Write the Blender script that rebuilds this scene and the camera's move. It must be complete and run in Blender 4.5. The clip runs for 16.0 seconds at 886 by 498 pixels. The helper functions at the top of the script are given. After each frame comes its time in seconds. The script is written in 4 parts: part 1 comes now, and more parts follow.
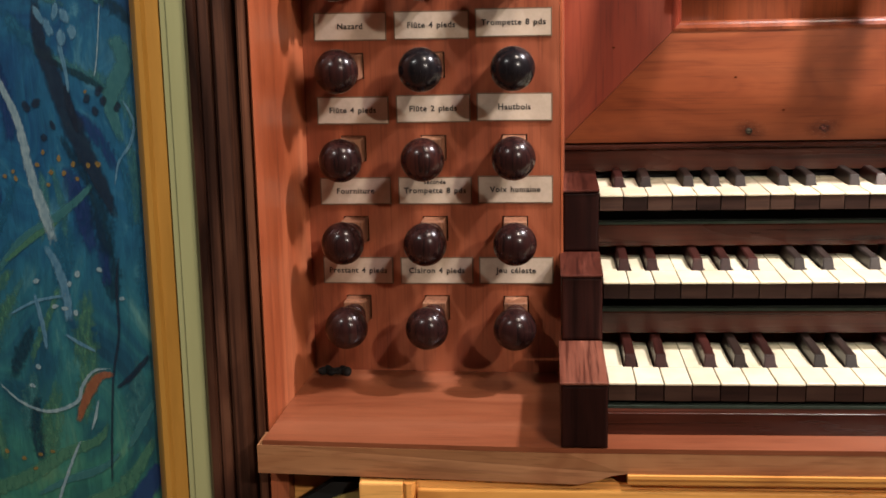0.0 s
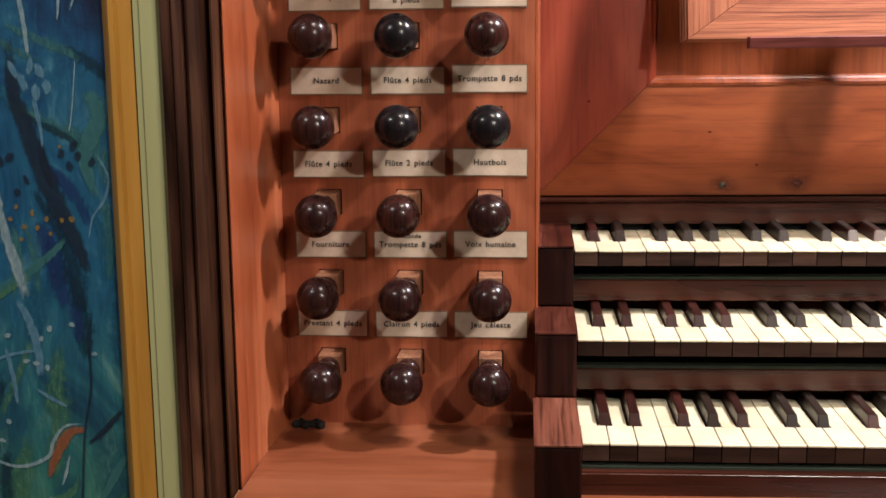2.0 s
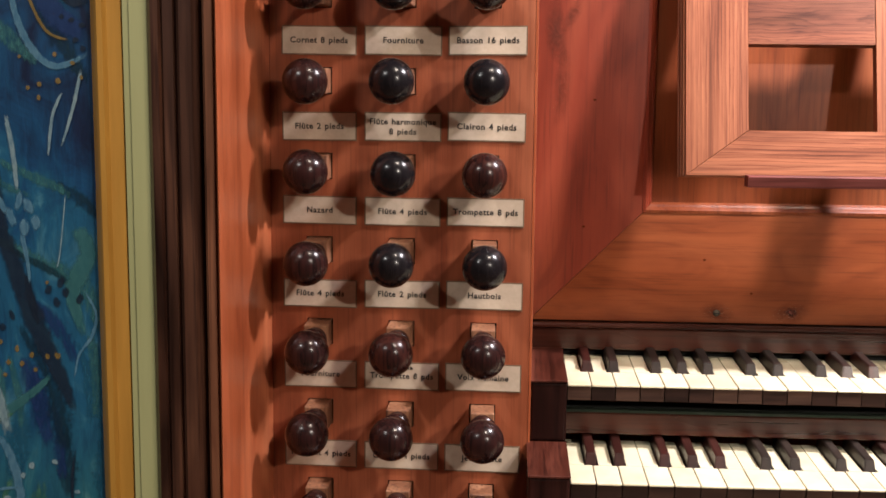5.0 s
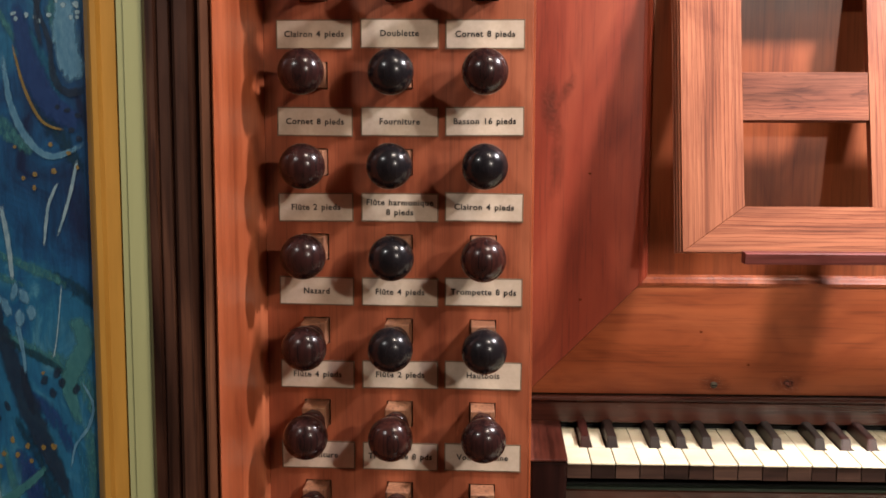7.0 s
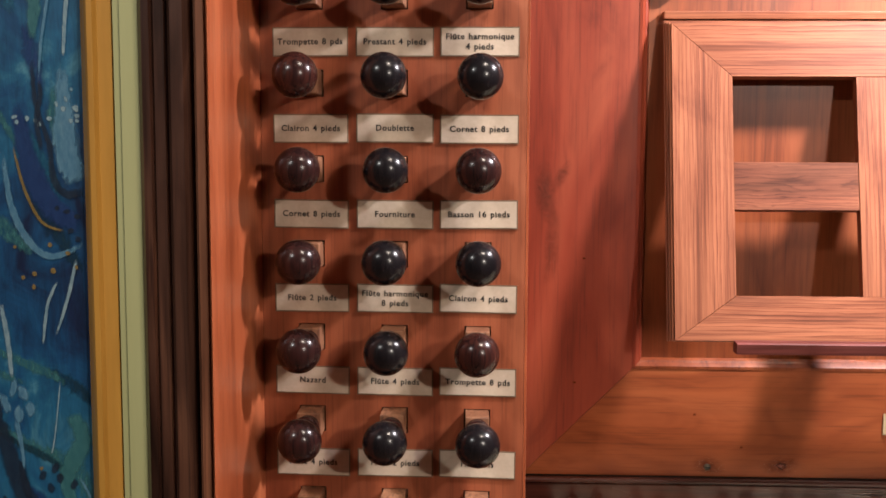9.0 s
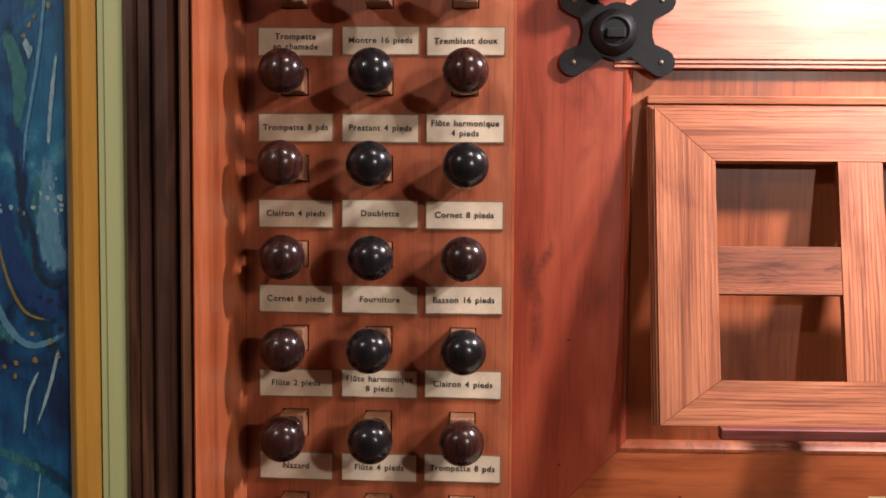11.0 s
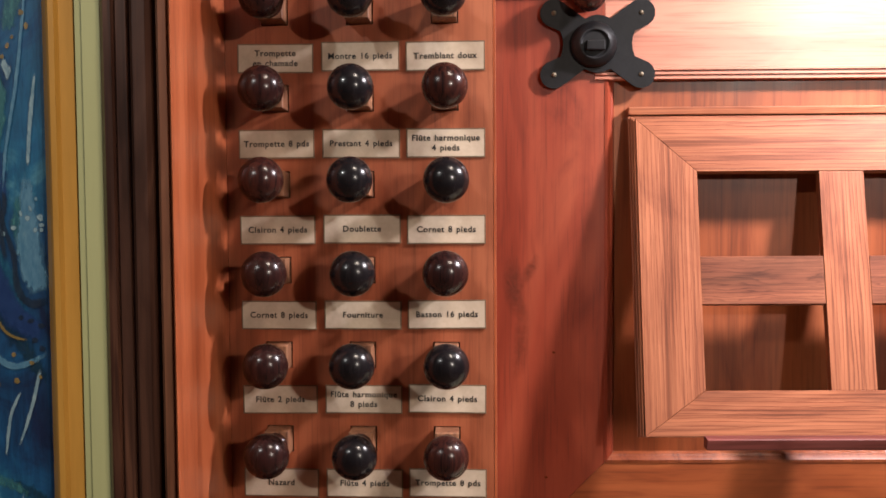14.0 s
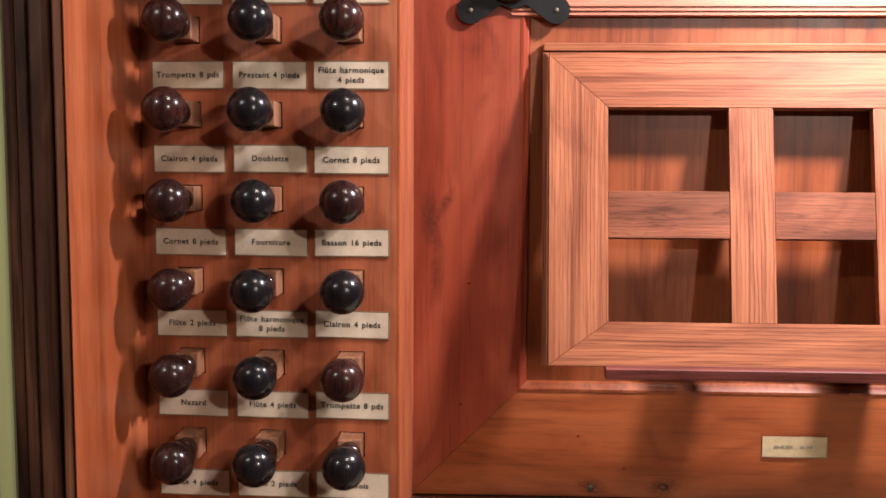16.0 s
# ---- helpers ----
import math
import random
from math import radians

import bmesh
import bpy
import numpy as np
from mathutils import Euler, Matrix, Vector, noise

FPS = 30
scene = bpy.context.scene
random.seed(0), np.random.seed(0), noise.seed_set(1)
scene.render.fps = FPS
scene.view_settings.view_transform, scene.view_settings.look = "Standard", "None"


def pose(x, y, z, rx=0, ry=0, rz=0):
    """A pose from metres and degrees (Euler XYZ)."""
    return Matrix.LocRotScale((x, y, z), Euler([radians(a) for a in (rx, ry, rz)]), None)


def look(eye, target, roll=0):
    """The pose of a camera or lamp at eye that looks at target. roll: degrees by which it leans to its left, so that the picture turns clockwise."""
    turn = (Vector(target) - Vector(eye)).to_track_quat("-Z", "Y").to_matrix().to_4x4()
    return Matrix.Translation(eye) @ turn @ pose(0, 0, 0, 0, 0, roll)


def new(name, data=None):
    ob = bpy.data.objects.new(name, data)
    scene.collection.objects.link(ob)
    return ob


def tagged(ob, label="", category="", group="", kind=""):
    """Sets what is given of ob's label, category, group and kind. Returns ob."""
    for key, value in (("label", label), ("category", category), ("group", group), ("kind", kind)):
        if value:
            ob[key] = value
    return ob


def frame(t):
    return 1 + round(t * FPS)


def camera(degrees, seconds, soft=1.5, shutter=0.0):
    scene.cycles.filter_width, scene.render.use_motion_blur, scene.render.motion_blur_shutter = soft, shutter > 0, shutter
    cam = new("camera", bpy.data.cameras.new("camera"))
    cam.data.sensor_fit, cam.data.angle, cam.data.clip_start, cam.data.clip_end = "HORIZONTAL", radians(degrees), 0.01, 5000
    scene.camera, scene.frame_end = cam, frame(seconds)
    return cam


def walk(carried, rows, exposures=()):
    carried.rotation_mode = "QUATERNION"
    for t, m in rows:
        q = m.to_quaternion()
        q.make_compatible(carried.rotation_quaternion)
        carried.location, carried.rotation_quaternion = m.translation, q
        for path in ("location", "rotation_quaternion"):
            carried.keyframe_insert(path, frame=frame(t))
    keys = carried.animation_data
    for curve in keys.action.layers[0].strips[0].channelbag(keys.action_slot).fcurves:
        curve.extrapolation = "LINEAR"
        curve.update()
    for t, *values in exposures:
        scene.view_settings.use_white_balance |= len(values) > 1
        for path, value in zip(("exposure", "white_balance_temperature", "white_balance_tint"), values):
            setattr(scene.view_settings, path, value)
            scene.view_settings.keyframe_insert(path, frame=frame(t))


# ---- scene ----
cam = camera(40.0, 16.0, soft=1.6)
PATH = [
    (0, (0.1713, -0.0675, 1.2156), (-0.0057, 1.8909, 0.8504), -1.29),
    (0.5, (0.1744, -0.0694, 1.2187), (0.0029, 1.8904, 0.8581), -1.14),
    (1, (0.1702, -0.0675, 1.2288), (0.0115, 1.8918, 0.8602), -0.84),
    (1.5, (0.1736, -0.0654, 1.2362), (0.0222, 1.8996, 0.8956), -0.65),
    (2, (0.1709, -0.0622, 1.2492), (0.0358, 1.9050, 0.9147), -0.69),
    (2.5, (0.1677, -0.0568, 1.2637), (0.0450, 1.9131, 0.9408), -0.25),
    (3, (0.1589, -0.0512, 1.2775), (0.0476, 1.9214, 0.9669), -0.05),
    (3.5, (0.1580, -0.0409, 1.2896), (0.0488, 1.9332, 0.9879), 0.21),
    (4, (0.1565, -0.0337, 1.3106), (0.0455, 1.9402, 1.0084), 0.43),
    (6.5, (0.1436, -0.0290, 1.3880), (0.0729, 1.9522, 1.1241), 0.36),
    (7, (0.1371, -0.0206, 1.4004), (0.0699, 1.9620, 1.1457), 0.14),
    (7.5, (0.1356, -0.0147, 1.4192), (0.0572, 1.9679, 1.1676), 0.66),
    (8, (0.1367, -0.0116, 1.4380), (0.0580, 1.9711, 1.1876), 0.20),
    (8.5, (0.1391, -0.0159, 1.4545), (0.0677, 1.9688, 1.2177), 0.51),
    (9, (0.1466, -0.0258, 1.4705), (0.0713, 1.9600, 1.2447), 0.21),
    (11.5, (0.1436, -0.0210, 1.5126), (0.1020, 1.9742, 1.3799), 0.37),
    (12, (0.1435, -0.0209, 1.5191), (0.1009, 1.9747, 1.3943), 0.04),
    (12.5, (0.1471, -0.0180, 1.5213), (0.1046, 1.9778, 1.3990), -0.25),
    (13, (0.1541, -0.0170, 1.5185), (0.1166, 1.9796, 1.4089), -0.29),
    (13.5, (0.1548, -0.0156, 1.5131), (0.1216, 1.9810, 1.4010), -0.52),
    (14, (0.1550, -0.0216, 1.5077), (0.1174, 1.9740, 1.3797), -0.38),
    (14.5, (0.1577, -0.0323, 1.5122), (0.1321, 1.9610, 1.3510), -0.32),
    (15, (0.1709, -0.0357, 1.5009), (0.1462, 1.9567, 1.3283), 0.16),
    (15.5, (0.1983, -0.0366, 1.4950), (0.1578, 1.9527, 1.2927), -0.31),
    (16, (0.2811, -0.0492, 1.4959), (0.1841, 1.9366, 1.2783), 0.26),
]
walk(cam, [(t, look(eye, target, roll)) for t, eye, target, roll in PATH], [(0, 0.1), (2, 0.04), (4, 0.0), (7, 0.02), (9, 0.0), (11.5, -0.1), (16, -0.12)])

# ---------- light ----------
world = bpy.data.worlds.new("room_air")
scene.world = world
world.use_nodes = True
world.node_tree.nodes["Background"].inputs[0].default_value = (1.0, 0.82, 0.66, 1)
world.node_tree.nodes["Background"].inputs[1].default_value = 0.04


def lamp(name, eye, target, watts, size, colour, spread=180):
    d = bpy.data.lights.new(name, "AREA")
    d.shape, d.size, d.energy, d.color, d.spread = "DISK", size, watts, colour, radians(spread)
    o = new(name, d)
    o.matrix_world = look(eye, target)
    return o


lamp("desk_lamp_light", (0.82, 0.90, 1.95), (0.62, 1.2, 1.45), 18.5, 0.08, (1.0, 0.92, 0.96), 150)
lamp("loft_light", (1.2, -0.5, 3.9), (0.3, 1.0, 1.0), 62.0, 0.50, (1.0, 0.85, 0.72))
lamp("stage_light", (-0.95, -0.75, 2.65), (-0.1, 1.1, 1.3), 16.0, 0.08, (0.97, 0.96, 0.92))
lamp("nave_light", (1.15, -1.00, 1.95), (0.2, 1.1, 1.0), 21.0, 0.07, (1.0, 0.89, 0.78))


# ---------- materials ----------
def nodes_of(name):
    m = bpy.data.materials.new(name)
    m.use_nodes = True
    nt = m.node_tree
    return m, nt, nt.nodes["Principled BSDF"]


def link(nt, a, b):
    nt.links.new(a, b)


def coords(nt, scale, jitter=True):
    tc = nt.nodes.new("ShaderNodeTexCoord")
    mp = nt.nodes.new("ShaderNodeMapping")
    mp.inputs["Scale"].default_value = scale
    link(nt, tc.outputs["Object"], mp.inputs["Vector"])
    if jitter:
        info = nt.nodes.new("ShaderNodeObjectInfo")
        mul = nt.nodes.new("ShaderNodeMath")
        mul.operation, mul.inputs[1].default_value = "MULTIPLY", 37.0
        link(nt, info.outputs["Random"], mul.inputs[0])
        link(nt, mul.outputs[0], mp.inputs["Location"])
    return mp.outputs["Vector"]


def noise_tex(nt, vec, scale, detail=4.0, rough=0.55, distort=0.0):
    n = nt.nodes.new("ShaderNodeTexNoise")
    n.inputs["Scale"].default_value, n.inputs["Detail"].default_value = scale, detail
    n.inputs["Roughness"].default_value, n.inputs["Distortion"].default_value = rough, distort
    link(nt, vec, n.inputs["Vector"])
    return n.outputs["Fac"]


def ramp(nt, fac, stops):
    r = nt.nodes.new("ShaderNodeValToRGB")
    el = r.color_ramp.elements
    while len(el) < len(stops):
        el.new(0.5)
    for e, (p, c) in zip(el, stops):
        e.position, e.color = p, (*c, 1)
    link(nt, fac, r.inputs["Fac"])
    return r.outputs["Color"]


def mix(nt, a, b, fac, mode="MIX"):
    n = nt.nodes.new("ShaderNodeMix")
    n.data_type, n.blend_type = "RGBA", mode
    if isinstance(fac, float):
        n.inputs["Factor"].default_value = fac
    else:
        link(nt, fac, n.inputs["Factor"])
    for k, v in ((6, a), (7, b)):
        if isinstance(v, tuple):
            n.inputs[k].default_value = (*v, 1)
        else:
            link(nt, v, n.inputs[k])
    return n.outputs[2]


def bump(nt, bsdf, height, strength, dist=0.001):
    b = nt.nodes.new("ShaderNodeBump")
    b.inputs["Strength"].default_value, b.inputs["Distance"].default_value = strength, dist
    link(nt, height, b.inputs["Height"])
    link(nt, b.outputs["Normal"], bsdf.inputs["Normal"])


def wood(name, dark, mid, light, grain="Z", rough=0.35, coat=0.25, lines=0.5, figure=1.0, fine=1.0, wavy=0.5, spec=0.5, crisp=False, cloudy=0.75):
    """Varnished wood: broad tone, growth rings drawn out along the grain, fine pores."""
    m, nt, bs = nodes_of(name)
    along = {"X": 0, "Y": 1, "Z": 2}[grain]

    def stretched(cross, long):
        s = [cross] * 3
        s[along] = long
        return coords(nt, s)

    tone = noise_tex(nt, stretched(9 * figure, 1.3 * figure), 1.0, 4.0, 0.5, 1.2)
    rings = noise_tex(nt, stretched(85 * figure, 1.5 * figure), 1.0, 4.0, 0.6, wavy)
    pores = noise_tex(nt, stretched(420 * fine, 14 * fine), 1.0, 3.0, 0.6)
    base = ramp(nt, tone, [(0.28, dark), (0.5, mid), (0.74, light)])
    stops = [(0.36, (0.36, 0.28, 0.25)), (0.47, (0.86, 0.84, 0.82)), (0.66, (1.12, 1.1, 1.08))]
    if crisp:
        stops = [(0.34, (0.42, 0.30, 0.25)), (0.44, (0.74, 0.66, 0.62)), (0.52, (1.0, 0.99, 0.98)), (0.64, (1.14, 1.12, 1.10))]
        wv = nt.nodes.new("ShaderNodeTexWave")
        wv.wave_type, wv.bands_direction, wv.wave_profile = "BANDS", "Z" if grain == "X" else "X", "SAW"
        for key, val in (("Scale", 78.0), ("Distortion", wavy * 11), ("Detail", 4.0), ("Detail Scale", 0.42), ("Detail Roughness", 0.6)):
            wv.inputs[key].default_value = val
        link(nt, stretched(1.0, 0.16), wv.inputs["Vector"])
        grow = ramp(nt, wv.outputs["Fac"], [(0.0, (1.1, 1.1, 1.1)), (0.68, (0.97, 0.94, 0.92)), (0.89, (0.46, 0.33, 0.27)), (1.0, (0.95, 0.92, 0.90))])
        patch = noise_tex(nt, stretched(34, 3.0), 1.0, 3.0, 0.6)
        amount = nt.nodes.new("ShaderNodeMapRange")
        amount.inputs["From Min"].default_value, amount.inputs["From Max"].default_value = 0.36, 0.62
        amount.inputs["To Min"].default_value, amount.inputs["To Max"].default_value = 0.12, 0.95
        link(nt, patch, amount.inputs["Value"])
        base = mix(nt, base, grow, amount.outputs[0], "MULTIPLY")
    ringc = ramp(nt, rings, stops)
    col = mix(nt, base, ringc, lines, "MULTIPLY")
    cloud = noise_tex(nt, stretched(16, 4.5), 1.0, 3.0, 0.55, 2.2)
    col = mix(nt, col, ramp(nt, cloud, [(0.30, (0.62, 0.50, 0.46)), (0.46, (0.95, 0.90, 0.88)), (0.60, (1.08, 1.10, 1.10))]), cloudy, "MULTIPLY")
    porec = ramp(nt, pores, [(0.34, (0.55, 0.5, 0.48)), (0.46, (1, 1, 1))])
    col = mix(nt, col, porec, 0.45, "MULTIPLY")
    link(nt, col, bs.inputs["Base Color"])
    rr = ramp(nt, tone, [(0.3, (rough * 0.8,) * 3), (0.7, (rough * 1.3,) * 3)])
    link(nt, rr, bs.inputs["Roughness"])
    bs.inputs["Coat Weight"].default_value, bs.inputs["Coat Roughness"].default_value = coat, 0.22
    bs.inputs["Specular IOR Level"].default_value = spec
    bump(nt, bs, pores, 0.12, 0.0006)
    return m


def plain(name, c, c2, rough=0.5, metal=0.0, scale=60.0, coat=0.0, bumpy=0.1, stretch=(1, 1, 1)):
    m, nt, bs = nodes_of(name)
    v = coords(nt, stretch)
    n = noise_tex(nt, v, scale, 6.0, 0.62)
    big = noise_tex(nt, v, scale * 0.12, 3.0, 0.5)
    col = ramp(nt, n, [(0.3, c), (0.7, c2)])
    col = mix(nt, col, ramp(nt, big, [(0.3, (0.66, 0.62, 0.58)), (0.6, (1, 1, 1))]), 0.6, "MULTIPLY")
    link(nt, col, bs.inputs["Base Color"])
    link(nt, ramp(nt, big, [(0.3, (rough * 0.75,) * 3), (0.7, (rough * 1.25,) * 3)]), bs.inputs["Roughness"])
    bs.inputs["Metallic"].default_value = metal
    bs.inputs["Coat Weight"].default_value = coat
    bump(nt, bs, n, bumpy, 0.0008)
    return m


M_SIDE = wood("orange_varnished_pine", (0.26, 0.060, 0.021), (0.375, 0.096, 0.035), (0.46, 0.140, 0.055), "Z", 0.42, 0.15, 0.34, 1.0, 1.0, 0.8, 0.5, False, 0.55)
M_PANEL = wood("reddish_cherry_board", (0.20, 0.049, 0.020), (0.29, 0.079, 0.034), (0.36, 0.110, 0.050), "Z", 0.40, 0.15, 0.26, 1.0, 1.0, 0.8, 0.4)
M_STILE = wood("red_cherry_upright", (0.095, 0.012, 0.006), (0.185, 0.030, 0.013), (0.25, 0.055, 0.022), "Z", 0.36, 0.06, 0.2, 1.1, 1.0, 1.4, 0.4, False, 0.7)
M_RAIL = wood("amber_cherry_rail", (0.145, 0.033, 0.0095), (0.22, 0.055, 0.0165), (0.275, 0.080, 0.026), "X", 0.36, 0.08, 0.25, 0.6, 1.0, 1.8, 0.3, False, 0.8)
M_INNER = wood("cherry_field", (0.125, 0.028, 0.009), (0.20, 0.049, 0.016), (0.26, 0.076, 0.028), "Z", 0.36, 0.06, 0.5, 0.9, 1.0, 0.6, 0.4)
# top rail and reeds: the near lamp's glare is mixed into this cherry
M_TOPRAIL = wood("lamplit_pink_cherry", (0.36, 0.135, 0.088), (0.45, 0.185, 0.125), (0.52, 0.24, 0.17), "X", 0.36, 0.2, 0.25, 0.6, 1.0, 0.7, 0.4, False, 0.4)
M_DESK_V = wood("rosewood_light_upright", (0.155, 0.048, 0.022), (0.24, 0.082, 0.038), (0.315, 0.118, 0.058), "Z", 0.46, 0.0, 0.7, 2.4, 1.0, 0.9, 0.2, True, 0.6)
M_DESK_H = wood("rosewood_light_rail", (0.155, 0.048, 0.022), (0.24, 0.082, 0.038), (0.315, 0.118, 0.058), "X", 0.46, 0.0, 0.7, 2.4, 1.0, 0.9, 0.2, True, 0.6)
M_BAR = wood("figured_brown_rosewood", (0.085, 0.026, 0.012), (0.165, 0.052, 0.024), (0.25, 0.086, 0.042), "X", 0.5, 0.0, 0.5, 2.0, 1.0, 3.0, 0.2, True, 1.0)
M_LEDGE = wood("purplish_rosewood", (0.09, 0.024, 0.020), (0.155, 0.042, 0.036), (0.22, 0.070, 0.060), "X", 0.6, 0.0, 0.8, 2.4, 1.0, 0.6, 0.15)
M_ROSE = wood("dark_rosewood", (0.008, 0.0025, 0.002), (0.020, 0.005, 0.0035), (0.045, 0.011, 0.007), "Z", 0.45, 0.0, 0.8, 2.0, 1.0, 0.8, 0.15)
M_ROSE_X = wood("dark_rosewood_rail", (0.018, 0.005, 0.003), (0.046, 0.012, 0.007), (0.09, 0.025, 0.014), "X", 0.24, 0.15, 0.9, 2.0, 1.0, 0.5, 0.35)
M_ROSE_TOP = wood("lighter_rosewood_top", (0.085, 0.026, 0.015), (0.15, 0.048, 0.029), (0.21, 0.076, 0.046), "Y", 0.42, 0.08, 0.9, 2.4, 1.0, 0.8, 0.3)
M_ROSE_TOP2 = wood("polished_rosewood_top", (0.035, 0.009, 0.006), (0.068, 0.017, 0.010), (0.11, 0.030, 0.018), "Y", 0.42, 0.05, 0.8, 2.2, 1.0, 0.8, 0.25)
M_SILL = wood("worn_cherry_shelf", (0.155, 0.043, 0.018), (0.225, 0.069, 0.030), (0.28, 0.098, 0.047), "X", 0.34, 0.2, 0.12, 0.7, 1.0, 1.0, 0.5, False, 0.5)
M_SILL_EDGE = wood("rubbed_shelf_edge", (0.24, 0.10, 0.042), (0.34, 0.155, 0.070), (0.44, 0.22, 0.11), "X", 0.5, 0.1, 0.4, 0.8, 1.0, 0.8, 0.3, False, 1.0)
M_PINE = wood("honey_pine", (0.66, 0.28, 0.06), (0.80, 0.39, 0.10), (0.86, 0.48, 0.16), "X", 0.4, 0.2, 0.25, 0.6)
M_DARK = wood("dark_stained_moulding", (0.014, 0.006, 0.0045), (0.058, 0.023, 0.014), (0.16, 0.064, 0.034), "Z", 0.40, 0.15, 0.85, 2.2, 1.0, 0.8, 0.4, False, 0.9)
M_DARK2 = wood("walnut_bead", (0.045, 0.017, 0.010), (0.11, 0.042, 0.022), (0.21, 0.080, 0.040), "Z", 0.40, 0.15, 0.8, 2.2, 1.0, 0.8, 0.4, False, 0.9)
M_GREEN = plain("pale_green_paint", (0.34, 0.345, 0.165), (0.40, 0.405, 0.20), 0.5, 0, 30, 0, 0.1, (1, 1, 0.1))
M_OCHRE = plain("ochre_gilt_paint", (0.36, 0.175, 0.028), (0.56, 0.29, 0.056), 0.42, 0.05, 40, 0.1, 0.15, (1, 1, 0.10))
M_IVORY = plain("old_ivory", (0.70, 0.63, 0.43), (0.80, 0.74, 0.55), 0.34, 0, 40, 0.15, 0.03)
M_EBONY = plain("ebony", (0.012, 0.009, 0.008), (0.03, 0.018, 0.014), 0.36, 0, 60, 0.0, 0.05, (1, 0.1, 1))
M_EBONY.node_tree.nodes["Principled BSDF"].inputs["Specular IOR Level"].default_value = 0.25
M_SHARP = wood("reddish_ebony", (0.013, 0.004, 0.0035), (0.032, 0.008, 0.006), (0.075, 0.015, 0.010), "Y", 0.34, 0.15, 0.6, 2.0, 1.0, 0.5, 0.35)
M_LIP = wood("key_front_wood", (0.012, 0.005, 0.004), (0.028, 0.012, 0.008), (0.062, 0.030, 0.019), "X", 0.5, 0.0, 0.6, 2.0, 1.0, 0.5, 0.2)
M_FELT = plain("dark_green_felt", (0.010, 0.018, 0.010), (0.022, 0.034, 0.020), 0.95, 0, 400, 0, 0.4)
# for truly black things, and for shade painted behind holes and under keys
M_BLACK = plain("flat_black_and_shade", (0.003, 0.0025, 0.002), (0.006, 0.005, 0.004), 0.9, 0, 60)
M_ROD = wood("pale_oak_rod", (0.15, 0.062, 0.03), (0.24, 0.105, 0.052), (0.32, 0.155, 0.08), "Z", 0.6, 0.0, 0.9, 4.0)
M_CARD = plain("aged_card", (0.50, 0.40, 0.30), (0.58, 0.47, 0.36), 0.6, 0, 180, 0.0, 0.05)
M_TAG = plain("yellowed_paper", (0.30, 0.22, 0.12), (0.37, 0.28, 0.16), 0.6, 0, 180)
M_RIM = plain("engraved_rim", (0.09, 0.05, 0.03), (0.26, 0.18, 0.11), 0.45, 0.0, 1400, 0, 0.2)
M_INK = plain("black_ink", (0.012, 0.010, 0.010), (0.02, 0.016, 0.015), 0.6, 0, 200, 0, 0)
M_INK2 = plain("grey_ink", (0.16, 0.12, 0.09), (0.22, 0.17, 0.13), 0.6, 0, 200, 0, 0)
M_IRON = plain("black_painted_steel", (0.003, 0.003, 0.0035), (0.007, 0.007, 0.008), 0.5, 0.0, 160, 0.0, 0.12)
M_IRON.node_tree.nodes["Principled BSDF"].inputs["Specular IOR Level"].default_value = 0.2
M_STEEL = plain("bright_screw_steel", (0.10, 0.085, 0.06), (0.20, 0.17, 0.13), 0.6, 1.0, 300)
M_OLIVE = plain("olive_cloth_board", (0.23, 0.17, 0.045), (0.30, 0.22, 0.06), 0.6, 0, 90)
M_WALL = plain("dim_plaster", (0.16, 0.14, 0.12), (0.22, 0.20, 0.17), 0.85, 0, 6, 0, 0.2)
M_FLOOR = wood("floor_boards", (0.10, 0.05, 0.025), (0.16, 0.085, 0.045), (0.22, 0.12, 0.06), "X", 0.5, 0.05, 0.5)


def knob_wood(name, dark, light):
    m, nt, bs = nodes_of(name)
    n = noise_tex(nt, coords(nt, (260, 260, 9)), 1.0, 4.0, 0.6, 0.6)
    link(nt, ramp(nt, n, [(0.36, dark), (0.62, light)]), bs.inputs["Base Color"])
    bs.inputs["Roughness"].default_value = 0.23
    bs.inputs["Specular IOR Level"].default_value = 0.26
    bs.inputs["Coat Weight"].default_value, bs.inputs["Coat Roughness"].default_value = 0.08, 0.06
    return m


M_KNOB_BLACK = knob_wood("ebony_knob", (0.006, 0.005, 0.006), (0.010, 0.008, 0.009))
M_KNOB_BROWN = knob_wood("rosewood_knob", (0.011, 0.005, 0.005), (0.026, 0.009, 0.008))
M_KNOB_RED = knob_wood("striped_rosewood_knob", (0.012, 0.005, 0.005), (0.040, 0.012, 0.009))


# ---------- mesh helpers ----------
def mesh_of(name, bm, mats, smooth=False):
    me = bpy.data.meshes.new(name)
    bmesh.ops.recalc_face_normals(bm, faces=bm.faces)
    bm.to_mesh(me)
    bm.free()
    for mt in mats if isinstance(mats, (list, tuple)) else [mats]:
        me.materials.append(mt)
    if smooth:
        for p in me.polygons:
            p.use_smooth = True
    return me


def part(name, bm, material, parent=None, label="", smooth=False):
    ob = new(name, mesh_of(name, bm, material, smooth))
    if parent is not None:
        ob.parent = parent
    if label:
        ob["label"] = label
    return ob


def thing(name, label, category, group="", kind="", at=None):
    e = new(name)
    e.empty_display_size = 0.02
    if at is not None:
        e.matrix_world = at
    return tagged(e, label, category, group, kind)


